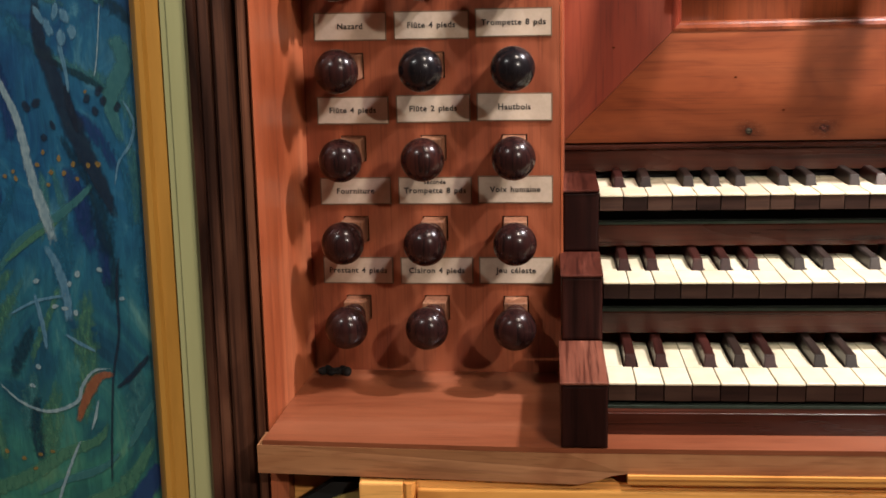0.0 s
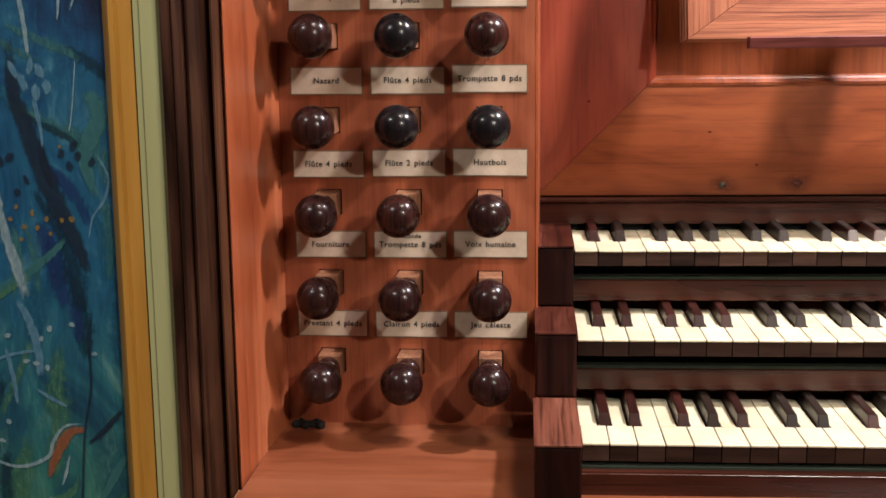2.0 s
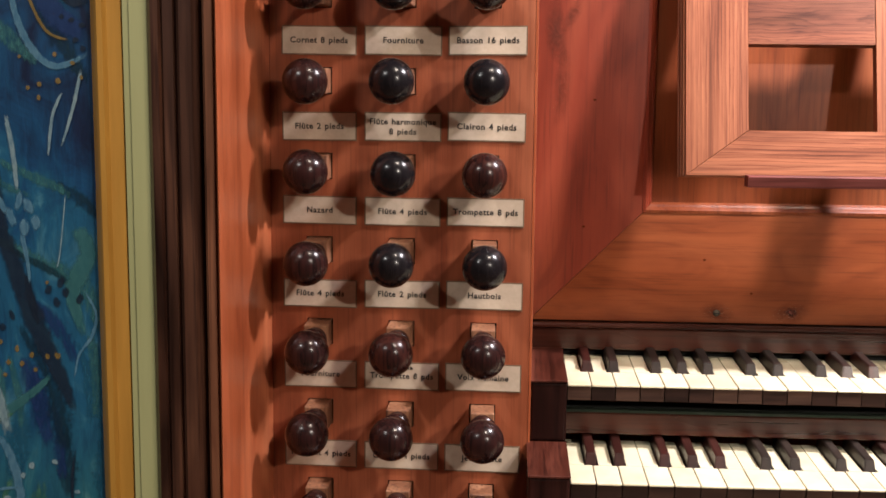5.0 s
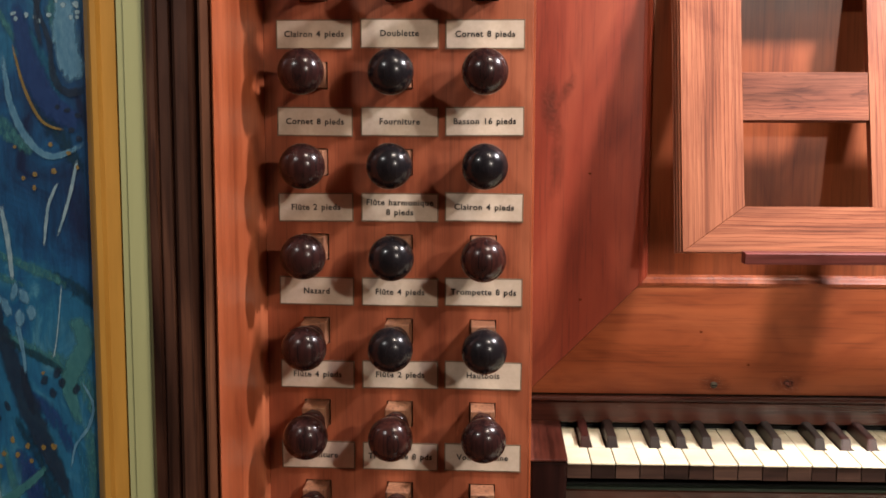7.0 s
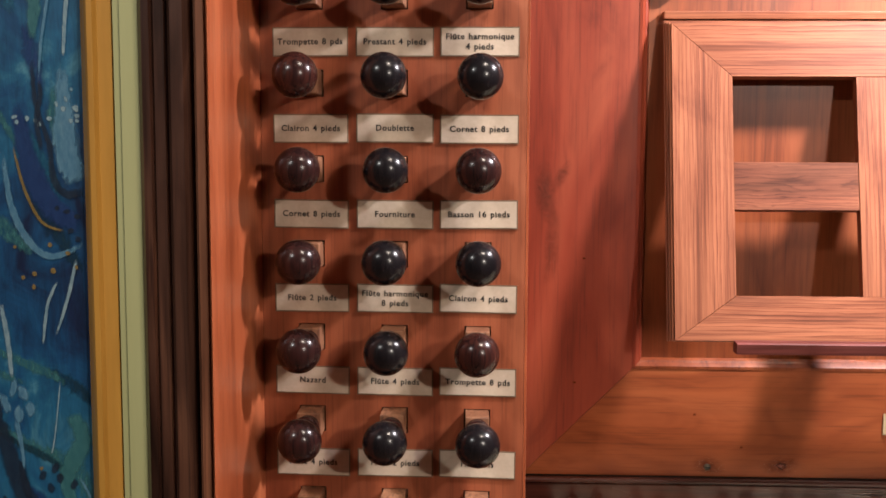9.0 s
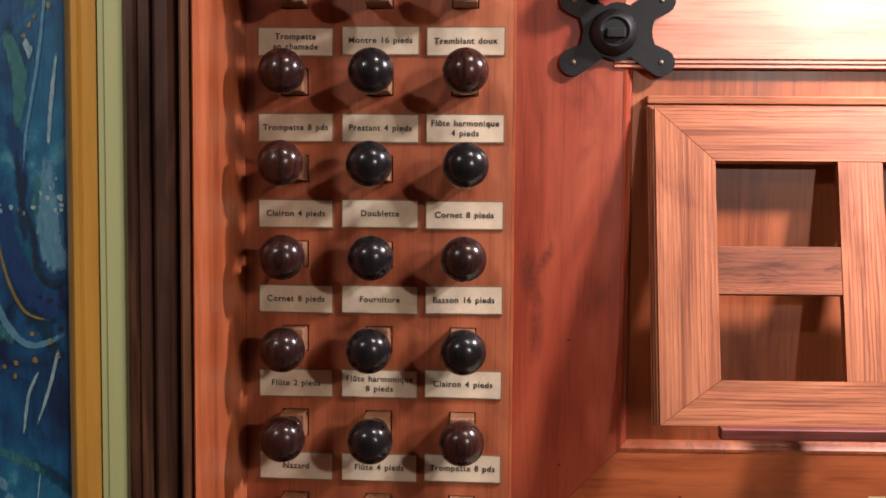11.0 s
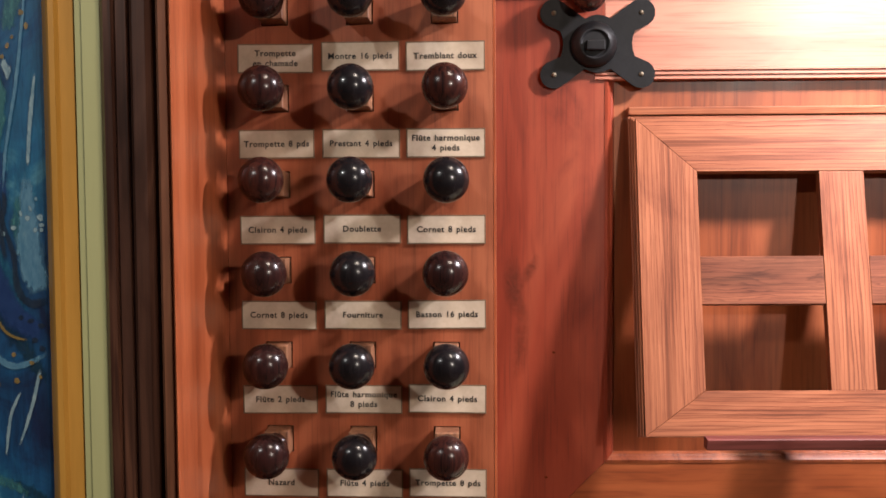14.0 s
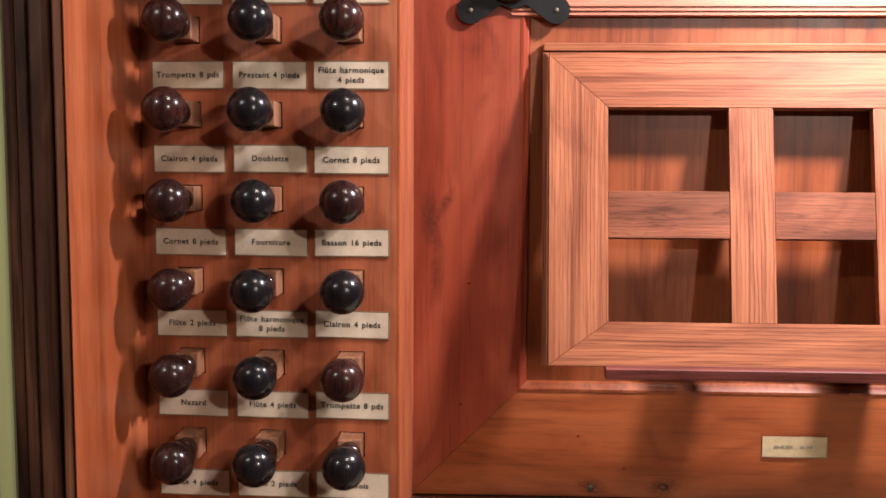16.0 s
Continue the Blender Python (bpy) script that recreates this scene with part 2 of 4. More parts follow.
def add_box(bm, x0, x1, y0, y1, z0, z1, bev=0.0, seg=1, m=None):
    r = bmesh.ops.create_cube(bm, size=1.0)
    vs = r["verts"]
    for v in vs:
        v.co = Vector(((x0 + x1) / 2 + v.co.x * (x1 - x0), (y0 + y1) / 2 + v.co.y * (y1 - y0), (z0 + z1) / 2 + v.co.z * (z1 - z0)))
        if m is not None:
            v.co = m @ v.co
    if bev:
        es = list({e for v in vs for e in v.link_edges})
        bmesh.ops.bevel(bm, geom=es, offset=bev, segments=seg, affect="EDGES", profile=0.6)
    return bm


def box(*a, **k):
    return add_box(bmesh.new(), *a, **k)


def add_prism(bm, pts, a, b, axis="Z"):
    """A profile drawn out along an axis. Z: points are (x, y); X: points are (y, z); Y: points are (x, z)."""
    def at(p, h):
        return (p[0], p[1], h) if axis == "Z" else (h, p[0], p[1]) if axis == "X" else (p[0], h, p[1])
    lo = [bm.verts.new(at(p, a)) for p in pts]
    hi = [bm.verts.new(at(p, b)) for p in pts]
    n = len(pts)
    for i in range(n):
        bm.faces.new((lo[i], lo[(i + 1) % n], hi[(i + 1) % n], hi[i]))
    bm.faces.new(lo[::-1])
    bm.faces.new(hi)
    return bm


def prism(pts, a, b, axis="Z"):
    return add_prism(bmesh.new(), pts, a, b, axis)


def lathe(profile, seg=40, bm=None, m=None):
    """Turned about local Z from (radius, height) points."""
    bm = bm or bmesh.new()
    rings = []
    for r, h in profile:
        if r < 1e-6:
            rings.append([bm.verts.new((0, 0, h))])
        else:
            rings.append([bm.verts.new((r * math.cos(2 * math.pi * i / seg), r * math.sin(2 * math.pi * i / seg), h)) for i in range(seg)])
    for a, b in zip(rings, rings[1:]):
        for i in range(seg):
            j = (i + 1) % seg
            q = [a[i % len(a)], a[j % len(a)], b[j % len(b)], b[i % len(b)]]
            q = list(dict.fromkeys(q))
            if len(q) > 2:
                bm.faces.new(q)
    if m is not None:
        for ring in rings:
            for v in ring:
                v.co = m @ v.co
    return bm


FRONT = Matrix.Rotation(radians(90), 4, "X")  # turned pieces: local Z to world -Y

# ---------- room ----------
FLOOR = 0.1
for nm, b in (("wall_north", (-3.2, 3.2, 1.75, 1.9, FLOOR, 4.2)), ("wall_south", (-3.2, 3.2, -3.2, -3.05, FLOOR, 4.2)),
              ("wall_west", (-3.35, -3.2, -3.2, 1.9, FLOOR, 4.2)), ("wall_east", (3.2, 3.35, -3.2, 1.9, FLOOR, 4.2))):
    tagged(part(nm, box(*b), M_WALL), "plain dim plaster wall of the loft", "wall", kind="structure")
tagged(part("floor", box(-3.35, 3.35, -3.2, 1.9, FLOOR - 0.1, FLOOR), M_FLOOR), "brown boarded floor of the organ loft", "floor", kind="structure")
tagged(part("ceiling", box(-3.35, 3.35, -3.2, 1.9, 4.2, 4.3), M_WALL), "plain dim plaster ceiling of the loft", "ceiling", kind="structure")

# ---------- organ case ----------
Z0, Z1 = FLOOR, 2.6
SILL = 0.871
case = thing("organ_case", "varnished cherry organ case round the console niche", "organ case")
part("side_board", prism([(-0.0788, 0.945), (-0.0775, 0.938), (-0.0760, 0.936), (-0.0685, 1.112), (-0.0685, 1.20), (-0.0788, 1.20)], SILL - 0.02, Z1), M_SIDE, case, "orange varnished pine reveal board")
part("dark_frame", prism([(-0.0917, 0.9570), (-0.0950, 0.9500), (-0.0985, 0.9460), (-0.1085, 0.9460), (-0.1115, 0.9500), (-0.1130, 0.9570), (-0.1155, 0.9530), (-0.1235, 0.9530), (-0.1255, 0.9565), (-0.1275, 0.9530), (-0.1340, 0.9540), (-0.1385, 0.9610), (-0.1385, 1.0200), (-0.0917, 1.0200)], Z0, Z1), M_DARK, case, "dark stained fluted moulding")
part("bead", prism([(-0.0792, 0.9520), (-0.0794, 0.9440), (-0.0807, 0.9415), (-0.0867, 0.9415), (-0.0892, 0.9450), (-0.0914, 0.9540), (-0.0914, 1.0200), (-0.0792, 1.0200)], Z0, Z1), M_DARK2, case, "brown walnut bead")
part("green_strip", prism([(-0.1390, 0.9630), (-0.1540, 0.9632), (-0.1547, 0.9655), (-0.1603, 0.9660), (-0.1603, 1.0200), (-0.1390, 1.0200)], Z0, Z1), M_GREEN, case, "pale green painted strip")
part("ochre_frame", prism([(-0.1608, 0.9740), (-0.1625, 0.9690), (-0.1740, 0.9680), (-0.1765, 0.9630), (-0.1810, 0.9630), (-0.1840, 0.9660), (-0.1865, 0.9700), (-0.1895, 0.9740), (-0.1900, 0.9830), (-0.1900, 1.0200), (-0.1608, 1.0200)], Z0, Z1), M_OCHRE, case, "ochre painted picture moulding")
# unseen board, added to keep overhead light off the upper stop rows
part("niche_top", box(-0.0680, 0.1790, 0.945, 1.235, 1.802, 1.822), M_PANEL, case)
part("back_wall", box(-0.9, 1.6, 1.45, 1.48, Z0, Z1), M_INNER, case)
part("left_wall", box(-0.93, -0.9, 1.0, 1.48, Z0, Z1), M_INNER, case)
part("right_wall", box(1.6, 1.63, 0.9, 1.48, Z0, Z1), M_INNER, case)

# board above the manuals: frame with mitred corner and a sunk field
BY = 1.240
FX, FZ, FT = 0.2985, 1.2015, 1.600
back = thing("fall_board", "cherry framed board with mitred corners above the manuals", "panelling")
XR = 1.24  # right end of the console, out of view
part("stile", prism([(0.150, Z1), (FX, Z1), (FX, FZ), (0.183, 1.086), (0.150, 1.086)], BY, BY + 0.022, "Y"), M_STILE, back, "red cherry upright with vertical grain")
part("bottom_rail", prism([(FX + 0.0006, FZ), (XR, FZ), (XR, 1.086), (0.1836, 1.086)], BY + 0.0005, BY + 0.022, "Y"), M_RAIL, back, "amber cherry rail with horizontal grain")
part("top_rail", box(FX + 0.0006, XR, BY + 0.0005, BY + 0.022, FT, 1.684), M_TOPRAIL, back, "cherry rail with lamp glare put into its colour")
part("field", box(FX, XR, BY + 0.009, BY + 0.02, FZ, FT), M_INNER, back, "sunk cherry field")
prof = [(0.0, -0.0006), (0.0030, -0.0010), (0.0045, 0.0006), (0.0065, 0.003), (0.0085, 0.004), (0.0105, 0.0085), (0.0, 0.0085)]
part("bottom_moulding", prism([(BY + d, FZ + h) for h, d in prof], FX + 0.0005, XR, "X"), M_INNER, back)
part("side_moulding", prism([(FX + h, BY + d) for h, d in prof], FZ + 0.0005, FT, "Z"), M_STILE, back)
bm = bmesh.new()
for k in range(3):
    add_prism(bm, [(BY + 0.002, FT - 0.001 + 0.0046 * k), (BY - 0.0035, FT + 0.0004 + 0.0046 * k), (BY - 0.0035, FT + 0.0026 + 0.0046 * k), (BY + 0.002, FT + 0.0036 + 0.0046 * k)], FX - 0.01, XR, "X")
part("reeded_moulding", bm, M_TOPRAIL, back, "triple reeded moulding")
part("cornice", prism([(BY + 0.02, 1.684), (BY - 0.004, 1.684), (BY - 0.018, 1.70), (BY - 0.022, 1.725), (BY - 0.022, 1.80), (BY + 0.02, 1.80)], 0.150, XR, "X"), M_RAIL, back)
part("upper_board", box(0.150, XR, BY, BY + 0.02, 1.80, Z1), M_STILE, back)

# dark knot and pin holes in the boards
M_KNOT = plain("dark_wood_knot", (0.06, 0.013, 0.005), (0.13, 0.032, 0.012), 0.95, 0, 500)
M_KNOT.node_tree.nodes["Principled BSDF"].inputs["Specular IOR Level"].default_value = 0.05
for kx, kz in ((0.365, 1.153), (0.238, 1.186), (0.246, 1.318), (0.415, 1.118)):
    bm = lathe([(0.0, 0.0004), (0.0007, 0.0004), (0.0012, 0.00015), (0.0013, 0.0)], 14, m=pose(kx, BY, kz) @ FRONT @ Matrix.Diagonal((1.25, 0.85, 1, 1)))
    part("pin_hole", bm, M_KNOT, back)
M_FIGURE, nt, bs = nodes_of("dark_red_wood_figure")
flow = noise_tex(nt, coords(nt, (1, 1, 1), False), 150.0, 5.0, 0.65, 1.5)
link(nt, ramp(nt, flow, [(0.3, (0.05, 0.009, 0.004)), (0.7, (0.12, 0.022, 0.009))]), bs.inputs["Base Color"])
bs.inputs["Roughness"].default_value = 0.4
fade = nt.nodes.new("ShaderNodeAttribute")
fade.attribute_name = "cover"
thin = nt.nodes.new("ShaderNodeMath")
thin.operation = "MULTIPLY"
link(nt, fade.outputs["Fac"], thin.inputs[0])
link(nt, ramp(nt, flow, [(0.32, (0.25, 0.25, 0.25)), (0.62, (1, 1, 1))]), thin.inputs[1])
link(nt, thin.outputs[0], bs.inputs["Alpha"])


def figure(name, x, z, rx, rz, strength, lift, turn=0.0):
    """A knot or flame in the wood: a thin skin that fades out towards its uneven rim."""
    bm = bmesh.new()
    rings = [[bm.verts.new((x, BY - lift, z))]]
    values = [strength]
    for k in range(1, 6):
        ring = []
        for i in range(28):
            a = 2 * math.pi * i / 28
            f = k / 5 * (1 + 0.22 * noise.noise(Vector((math.cos(a) * 1.6 + x * 90, math.sin(a) * 1.6, z * 70))))
            px, pz = rx * f * math.cos(a), rz * f * math.sin(a)
            ring.append(bm.verts.new((x + px * math.cos(turn) - pz * math.sin(turn), BY - lift, z + px * math.sin(turn) + pz * math.cos(turn))))
            values.append(strength * (1 - (k / 5) ** 1.4))
        rings.append(ring)
    for a, b in zip(rings, rings[1:]):
        for i in range(28):
            j = (i + 1) % 28
            bm.faces.new((a[0], b[i], b[j]) if len(a) == 1 else (a[i], b[i], b[j], a[j]))
    ob = part(name, bm, M_FIGURE, back)
    ob.data.attributes.new("cover", "FLOAT", "POINT").data.foreach_set("value", values)


figure("knot", 0.457, 1.0985, 0.0200, 0.0120, 0.62, 0.0004, 0.15)
figure("knot", 0.457, 1.0985, 0.0062, 0.0048, 1.2, 0.0006)
figure("knot", 0.381, 1.0975, 0.0190, 0.0110, 0.60, 0.0004, -0.2)
figure("flame", 0.205, 1.385, 0.0120, 0.0360, 0.75, 0.0004, 0.12)
figure("flame", 0.222, 1.405, 0.0070, 0.0200, 0.60, 0.0006, -0.5)
figure("flame", 0.212, 1.330, 0.0100, 0.0420, 0.45, 0.0005, -0.1)

# screw, plate and tag on the board
screw = thing("wood_screw", "small bright slotted screw in the cherry rail", "screw")
sm = pose(0.3795, BY - 0.0012, 1.0965) @ FRONT
part("head", lathe([(0.0, 0.0018), (0.002, 0.0016), (0.0032, 0.0008), (0.0036, 0.0), (0.0036, -0.001)], 20, m=sm), M_STEEL, screw, smooth=True)
part("slot", box(0.3769, 0.3821, BY - 0.0034, BY - 0.0028, 1.0960, 1.0970), M_BLACK, screw)
tag = thing("paper_tag", "small cream paper tag with faint print on the cherry rail", "label")
part("card", box(0.5615, 0.6305, BY - 0.0012, BY - 0.0004, 1.1335, 1.1565), M_TAG, tag)
bm = bmesh.new()
for x0, x1 in ((0.5735, 0.579), (0.5805, 0.5845), (0.586, 0.5935), (0.6015, 0.606), (0.6075, 0.6145)):
    add_box(bm, x0, x1, BY - 0.0020, BY - 0.0014, 1.1440, 1.1470)
part("printing", bm, M_INK2, tag)
bm = bmesh.new()
for b in ((0.562, 0.630, 1.1338, 1.1346), (0.6293, 0.6301, 1.1347, 1.1562)):
    add_box(bm, b[0], b[1], BY - 0.0019, BY - 0.0014, b[2], b[3])
part("border", bm, M_RIM, tag)

# four-armed iron plate with a pivot, and the round knob over it
plate = thing("pivot_bracket", "black four-armed steel bracket plate with round pivot", "bracket")
cx, cz, hx, hz = 0.2905, 1.6362, 0.0445, 0.0312
pts = []
for k in range(4):
    sx, sz = ((1, 1), (-1, 1), (-1, -1), (1, -1))[k]
    ax, az = sx * hx, sz * hz
    ang = math.atan2(az, ax)
    for i in range(9):
        a = ang - math.radians(95) + math.radians(190) * i / 8
        pts.append((cx + ax + 0.0142 * math.cos(a), cz + az + 0.0142 * math.sin(a)))
    nx = ((0, 1), (-1, 0), (0, -1), (1, 0))[k]
    deep = 0.0255 if nx[0] == 0 else 0.038
    wide = 0.013
    for i in range(5):
        u = (0.5 - i / 4) * 2
        px, pz = (u * wide, deep - 0.004 * (1 - u * u) * -1) if nx[0] == 0 else (deep - 0.003 * (1 - u * u), u * wide)
        if k == 0:
            pts.append((cx + px, cz + pz))
        elif k == 1:
            pts.append((cx - px, cz + pz))
        elif k == 2:
            pts.append((cx - px, cz - pz))
        else:
            pts.append((cx + px, cz - pz))
bm = prism(pts, BY - 0.007, BY - 0.003, "Y")
part("plate", bm, M_IRON, plate)
part("spacer", lathe([(0.022, 0.0), (0.022, 0.0031)], 24, m=pose(cx, BY, cz) @ FRONT), M_IRON, plate)
piv = part("pivot", lathe([(0.0235, 0.0), (0.0235, 0.004), (0.0215, 0.009), (0.016, 0.013), (0.014, 0.014), (0.0135, 0.0125), (0.011, 0.0125), (0.0, 0.0128)], 40, m=pose(cx - 0.004, BY - 0.0071, cz - 0.001) @ FRONT), M_IRON, plate, "domed black pivot cap", smooth=True)
part("catch", box(cx - 0.013, cx + 0.006, BY - 0.0265, BY - 0.018, cz - 0.008, cz + 0.002, bev=0.0015, seg=2), M_IRON, piv, "squared end of the pivot pin")
for sx in (-1, 1):
    for sz in (-1, 1):
        part("screw", lathe([(0.0, 0.0012), (0.0018, 0.001), (0.0026, 0.0), (0.0026, -0.001)], 14, m=pose(cx + sx * hx, BY - 0.0073, cz + sz * hz) @ FRONT), M_STEEL, plate, "bright screw head", smooth=True)
ball = thing("ball_knob", "polished brown wooden ball knob over the black bracket", "knob")
bp = pose(0.2795, BY, 1.683) @ FRONT
part("stem", lathe([(0.012, 0.0), (0.012, 0.004), (0.007, 0.007), (0.0065, 0.016)], 28, m=bp), M_KNOB_BROWN, ball, smooth=True)
part("ball", lathe([(0.0, 0.0475)] + [(0.0172 * math.sin(a), 0.0305 + 0.0172 * math.cos(a)) for a in np.linspace(0.12, 2.75, 22)], 40, m=bp), M_KNOB_RED, ball, smooth=True)

# ---------- music desk ----------
LEAN_D = math.atan(0.25)
DM = Matrix.Translation((0, 1.146, 1.2495)) @ Matrix.Rotation(-LEAN_D, 4, "X")  # local z runs up the sloping face
desk = thing("music_desk", "pale rosewood lattice music desk leaning on the board", "music desk")
S = 1 / math.cos(LEAN_D)
def up(z):
    return (z - 1.2495) * S
H0, H1 = up(1.2495), up(1.5590)
I0, I1, B0, B1 = up(1.2925), up(1.5055), up(1.3750), up(1.4215)
DL, DR, IL, IR = 0.328, 0.878, 0.388, 0.818
TH = 0.013
def desk_part(nm, pts, mat, y0=0.0, y1=TH, label=""):
    bm = prism(pts, y0, y1, "Y")
    bmesh.ops.bevel(bm, geom=[e for e in bm.edges], offset=0.0003, segments=1, affect="EDGES")
    ob = part(nm, bm, mat, desk, label)
    ob.matrix_basis = DM
    return ob
g = 0.00012
desk_part("stile", [(DL, H0 + g), (IL - g, I0), (IL - g, I1), (DL, H1 - g)], M_DESK_V)
desk_part("stile", [(DR, H0 + g), (DR, H1 - g), (IR + g, I1), (IR + g, I0)], M_DESK_V)
desk_part("bottom_rail", [(DL + g, H0), (DR - g, H0), (IR, I0 - g), (IL, I0 - g)], M_DESK_H)
desk_part("top_rail", [(DL + g, H1), (IL, I1 + g), (IR, I1 + g), (DR - g, H1)], M_DESK_H)
for x0, x1 in ((0.5100, 0.5545), (0.6545, 0.6990)):
    desk_part("mullion", [(x0, I0), (x1, I0), (x1, I1), (x0, I1)], M_DESK_V, 0.0006)
for x0, x1 in ((IL, 0.5096), (0.5549, 0.6541), (0.6994, IR)):
    desk_part("crossbar", [(x0, B0), (x1, B0), (x1, B1), (x0, B1)], M_BAR, 0.0012, label="brown figured crossbar")
for k, (o, y0, y1) in enumerate(((0.0022, 0.003, 0.0058), (0.0042, 0.0064, 0.0095), (0.0062, 0.0101, 0.0130))):
    for nm, b in (("edge_moulding", (DL - o, DL - 0.0002, H0, H1 + o)), ("edge_moulding", (DR + 0.0002, DR + o, H0, H1 + o)), ("edge_moulding", (DL, DR, H1 + 0.0002, H1 + o))):
        desk_part(nm, [(b[0], b[2]), (b[1], b[2]), (b[1], b[3]), (b[0], b[3])], M_DESK_V if b[1] - b[0] < 0.1 else M_DESK_H, y0, y1)
bm = prism([(1.1285, 1.2400), (1.1265, 1.2500), (1.1275, 1.2512), (1.1448, 1.2508), (1.1455, 1.2400)], 0.3840, 0.823, "X")
part("ledge", bm, M_LEDGE, desk, "purplish rosewood book ledge")
part("foot", box(0.655, 0.680, 1.147, 1.2395, 1.238, 1.2488), M_DESK_H, desk)
part("foot", box(0.795, 0.821, 1.147, 1.2395, 1.238, 1.2488), M_DESK_H, desk)

strip = thing("backing_strip", "brown rosewood strip on the board behind the music desk", "trim")
part("strip", box(0.322, 0.884, 1.2325, 1.2478, 1.5635, 1.5715, bev=0.0012, seg=2), M_DESK_H, strip)

# ---------- stop jamb: board with square holes, labels and draw knobs ----------
PM = Matrix.Translation((0.1735, 1.1055, 0)) @ Matrix.Rotation(radians(-2.6), 4, "Z")
ROWS_Z = [0.9612 + 0.0799 * k for k in range(10)]
COLS = [(-0.2300, -0.1590), (-0.1515, -0.0790), (-0.0730, 0.0)]
HOLE = 0.0126
DROP = 0.0248
xs, zs, holes = [-0.242, 0.007], [SILL - 0.005, 1.80], set()
for a, b in COLS:
    c = (a + b) / 2 - 0.0005
    xs += [c - HOLE, c + HOLE]
for z in ROWS_Z:
    zs += [z - DROP - HOLE, z - DROP + HOLE]
xs.sort(), zs.sort()
bm = bmesh.new()
def quad(*p):
    bm.faces.new([bm.verts.new(PM @ Vector(q)) for q in p])
for i, (x0, x1) in enumerate(zip(xs, xs[1:])):
    for j, (z0, z1) in enumerate(zip(zs, zs[1:])):
        if i % 2 and j % 2:
            d = 0.018
            quad((x0, 0, z0), (x0, d, z0), (x0, d, z1), (x0, 0, z1))
            quad((x1, 0, z0), (x1, 0, z1), (x1, d, z1), (x1, d, z0))
            quad((x0, 0, z0), (x1, 0, z0), (x1, d, z0), (x0, d, z0))
            quad((x0, 0, z1), (x0, d, z1), (x1, d, z1), (x1, 0, z1))
        else:
            quad((x0, 0, z0), (x1, 0, z0), (x1, 0, z1), (x0, 0, z1))
x0, x1, z0, z1 = xs[0], xs[-1], zs[0], zs[-1]
quad((x1, 0, z0), (x1, 0.14, z0), (x1, 0.14, z1), (x1, 0, z1))
quad((x0, 0.14, z0), (x1, 0.14, z0), (x1, 0.14, z1), (x0, 0.14, z1))
bmesh.ops.remove_doubles(bm, verts=bm.verts, dist=1e-5)
jamb = thing("stop_jamb", "reddish cherry stop board with rows of square holes", "panel")
part("board", bm, M_PANEL, jamb)
# black sheet that stands in for the shade deep inside the square holes
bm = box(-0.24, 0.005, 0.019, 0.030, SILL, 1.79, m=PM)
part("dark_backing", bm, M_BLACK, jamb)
bm = box(0.0074, 0.0094, 0.001, 0.02, SILL, 1.79, m=PM)
part("edge_strip", bm, M_SIDE, jamb, "orange lipping on the board edge")

TEXT = [("Prestant 4 pieds", "Clairon 4 pieds", "Jeu céleste"), ("Fourniture", "seconde|Trompette 8 pds", "Voix humaine"), ("Flûte 4 pieds", "Flûte 2 pieds", "Hautbois"),
        ("Nazard", "Flûte 4 pieds", "Trompette 8 pds"), ("Flûte 2 pieds", "Flûte harmonique|8 pieds", "Clairon 4 pieds"), ("Cornet 8 pieds", "Fourniture", "Basson 16 pieds"),
        ("Clairon 4 pieds", "Doublette", "Cornet 8 pieds"), ("Trompette 8 pds", "Prestant 4 pieds", "Flûte harmonique|4 pieds"), ("Trompette|en chamade", "Montre 16 pieds", "Tremblant doux"), ("", "", "")]


def lettering(text, size, width=None):
    """A flat mesh of one line in the built-in font, centred, in the x-z plane facing -y."""
    cu = bpy.data.curves.new("lettering", "FONT")
    cu.body, cu.size, cu.align_x, cu.align_y = text, size, "CENTER", "CENTER"
    cu.resolution_u, cu.space_character, cu.space_word, cu.offset = 3, 1.12, 1.25, 0.00019
    ob = bpy.data.objects.new("lettering", cu)
    scene.collection.objects.link(ob)
    bpy.context.view_layer.update()
    me = bpy.data.meshes.new_from_object(ob.evaluated_get(bpy.context.evaluated_depsgraph_get()))
    bpy.data.objects.remove(ob)
    bm = bmesh.new()
    bm.from_mesh(me)
    bpy.data.meshes.remove(me)
    bm.transform(FRONT)
    return bm


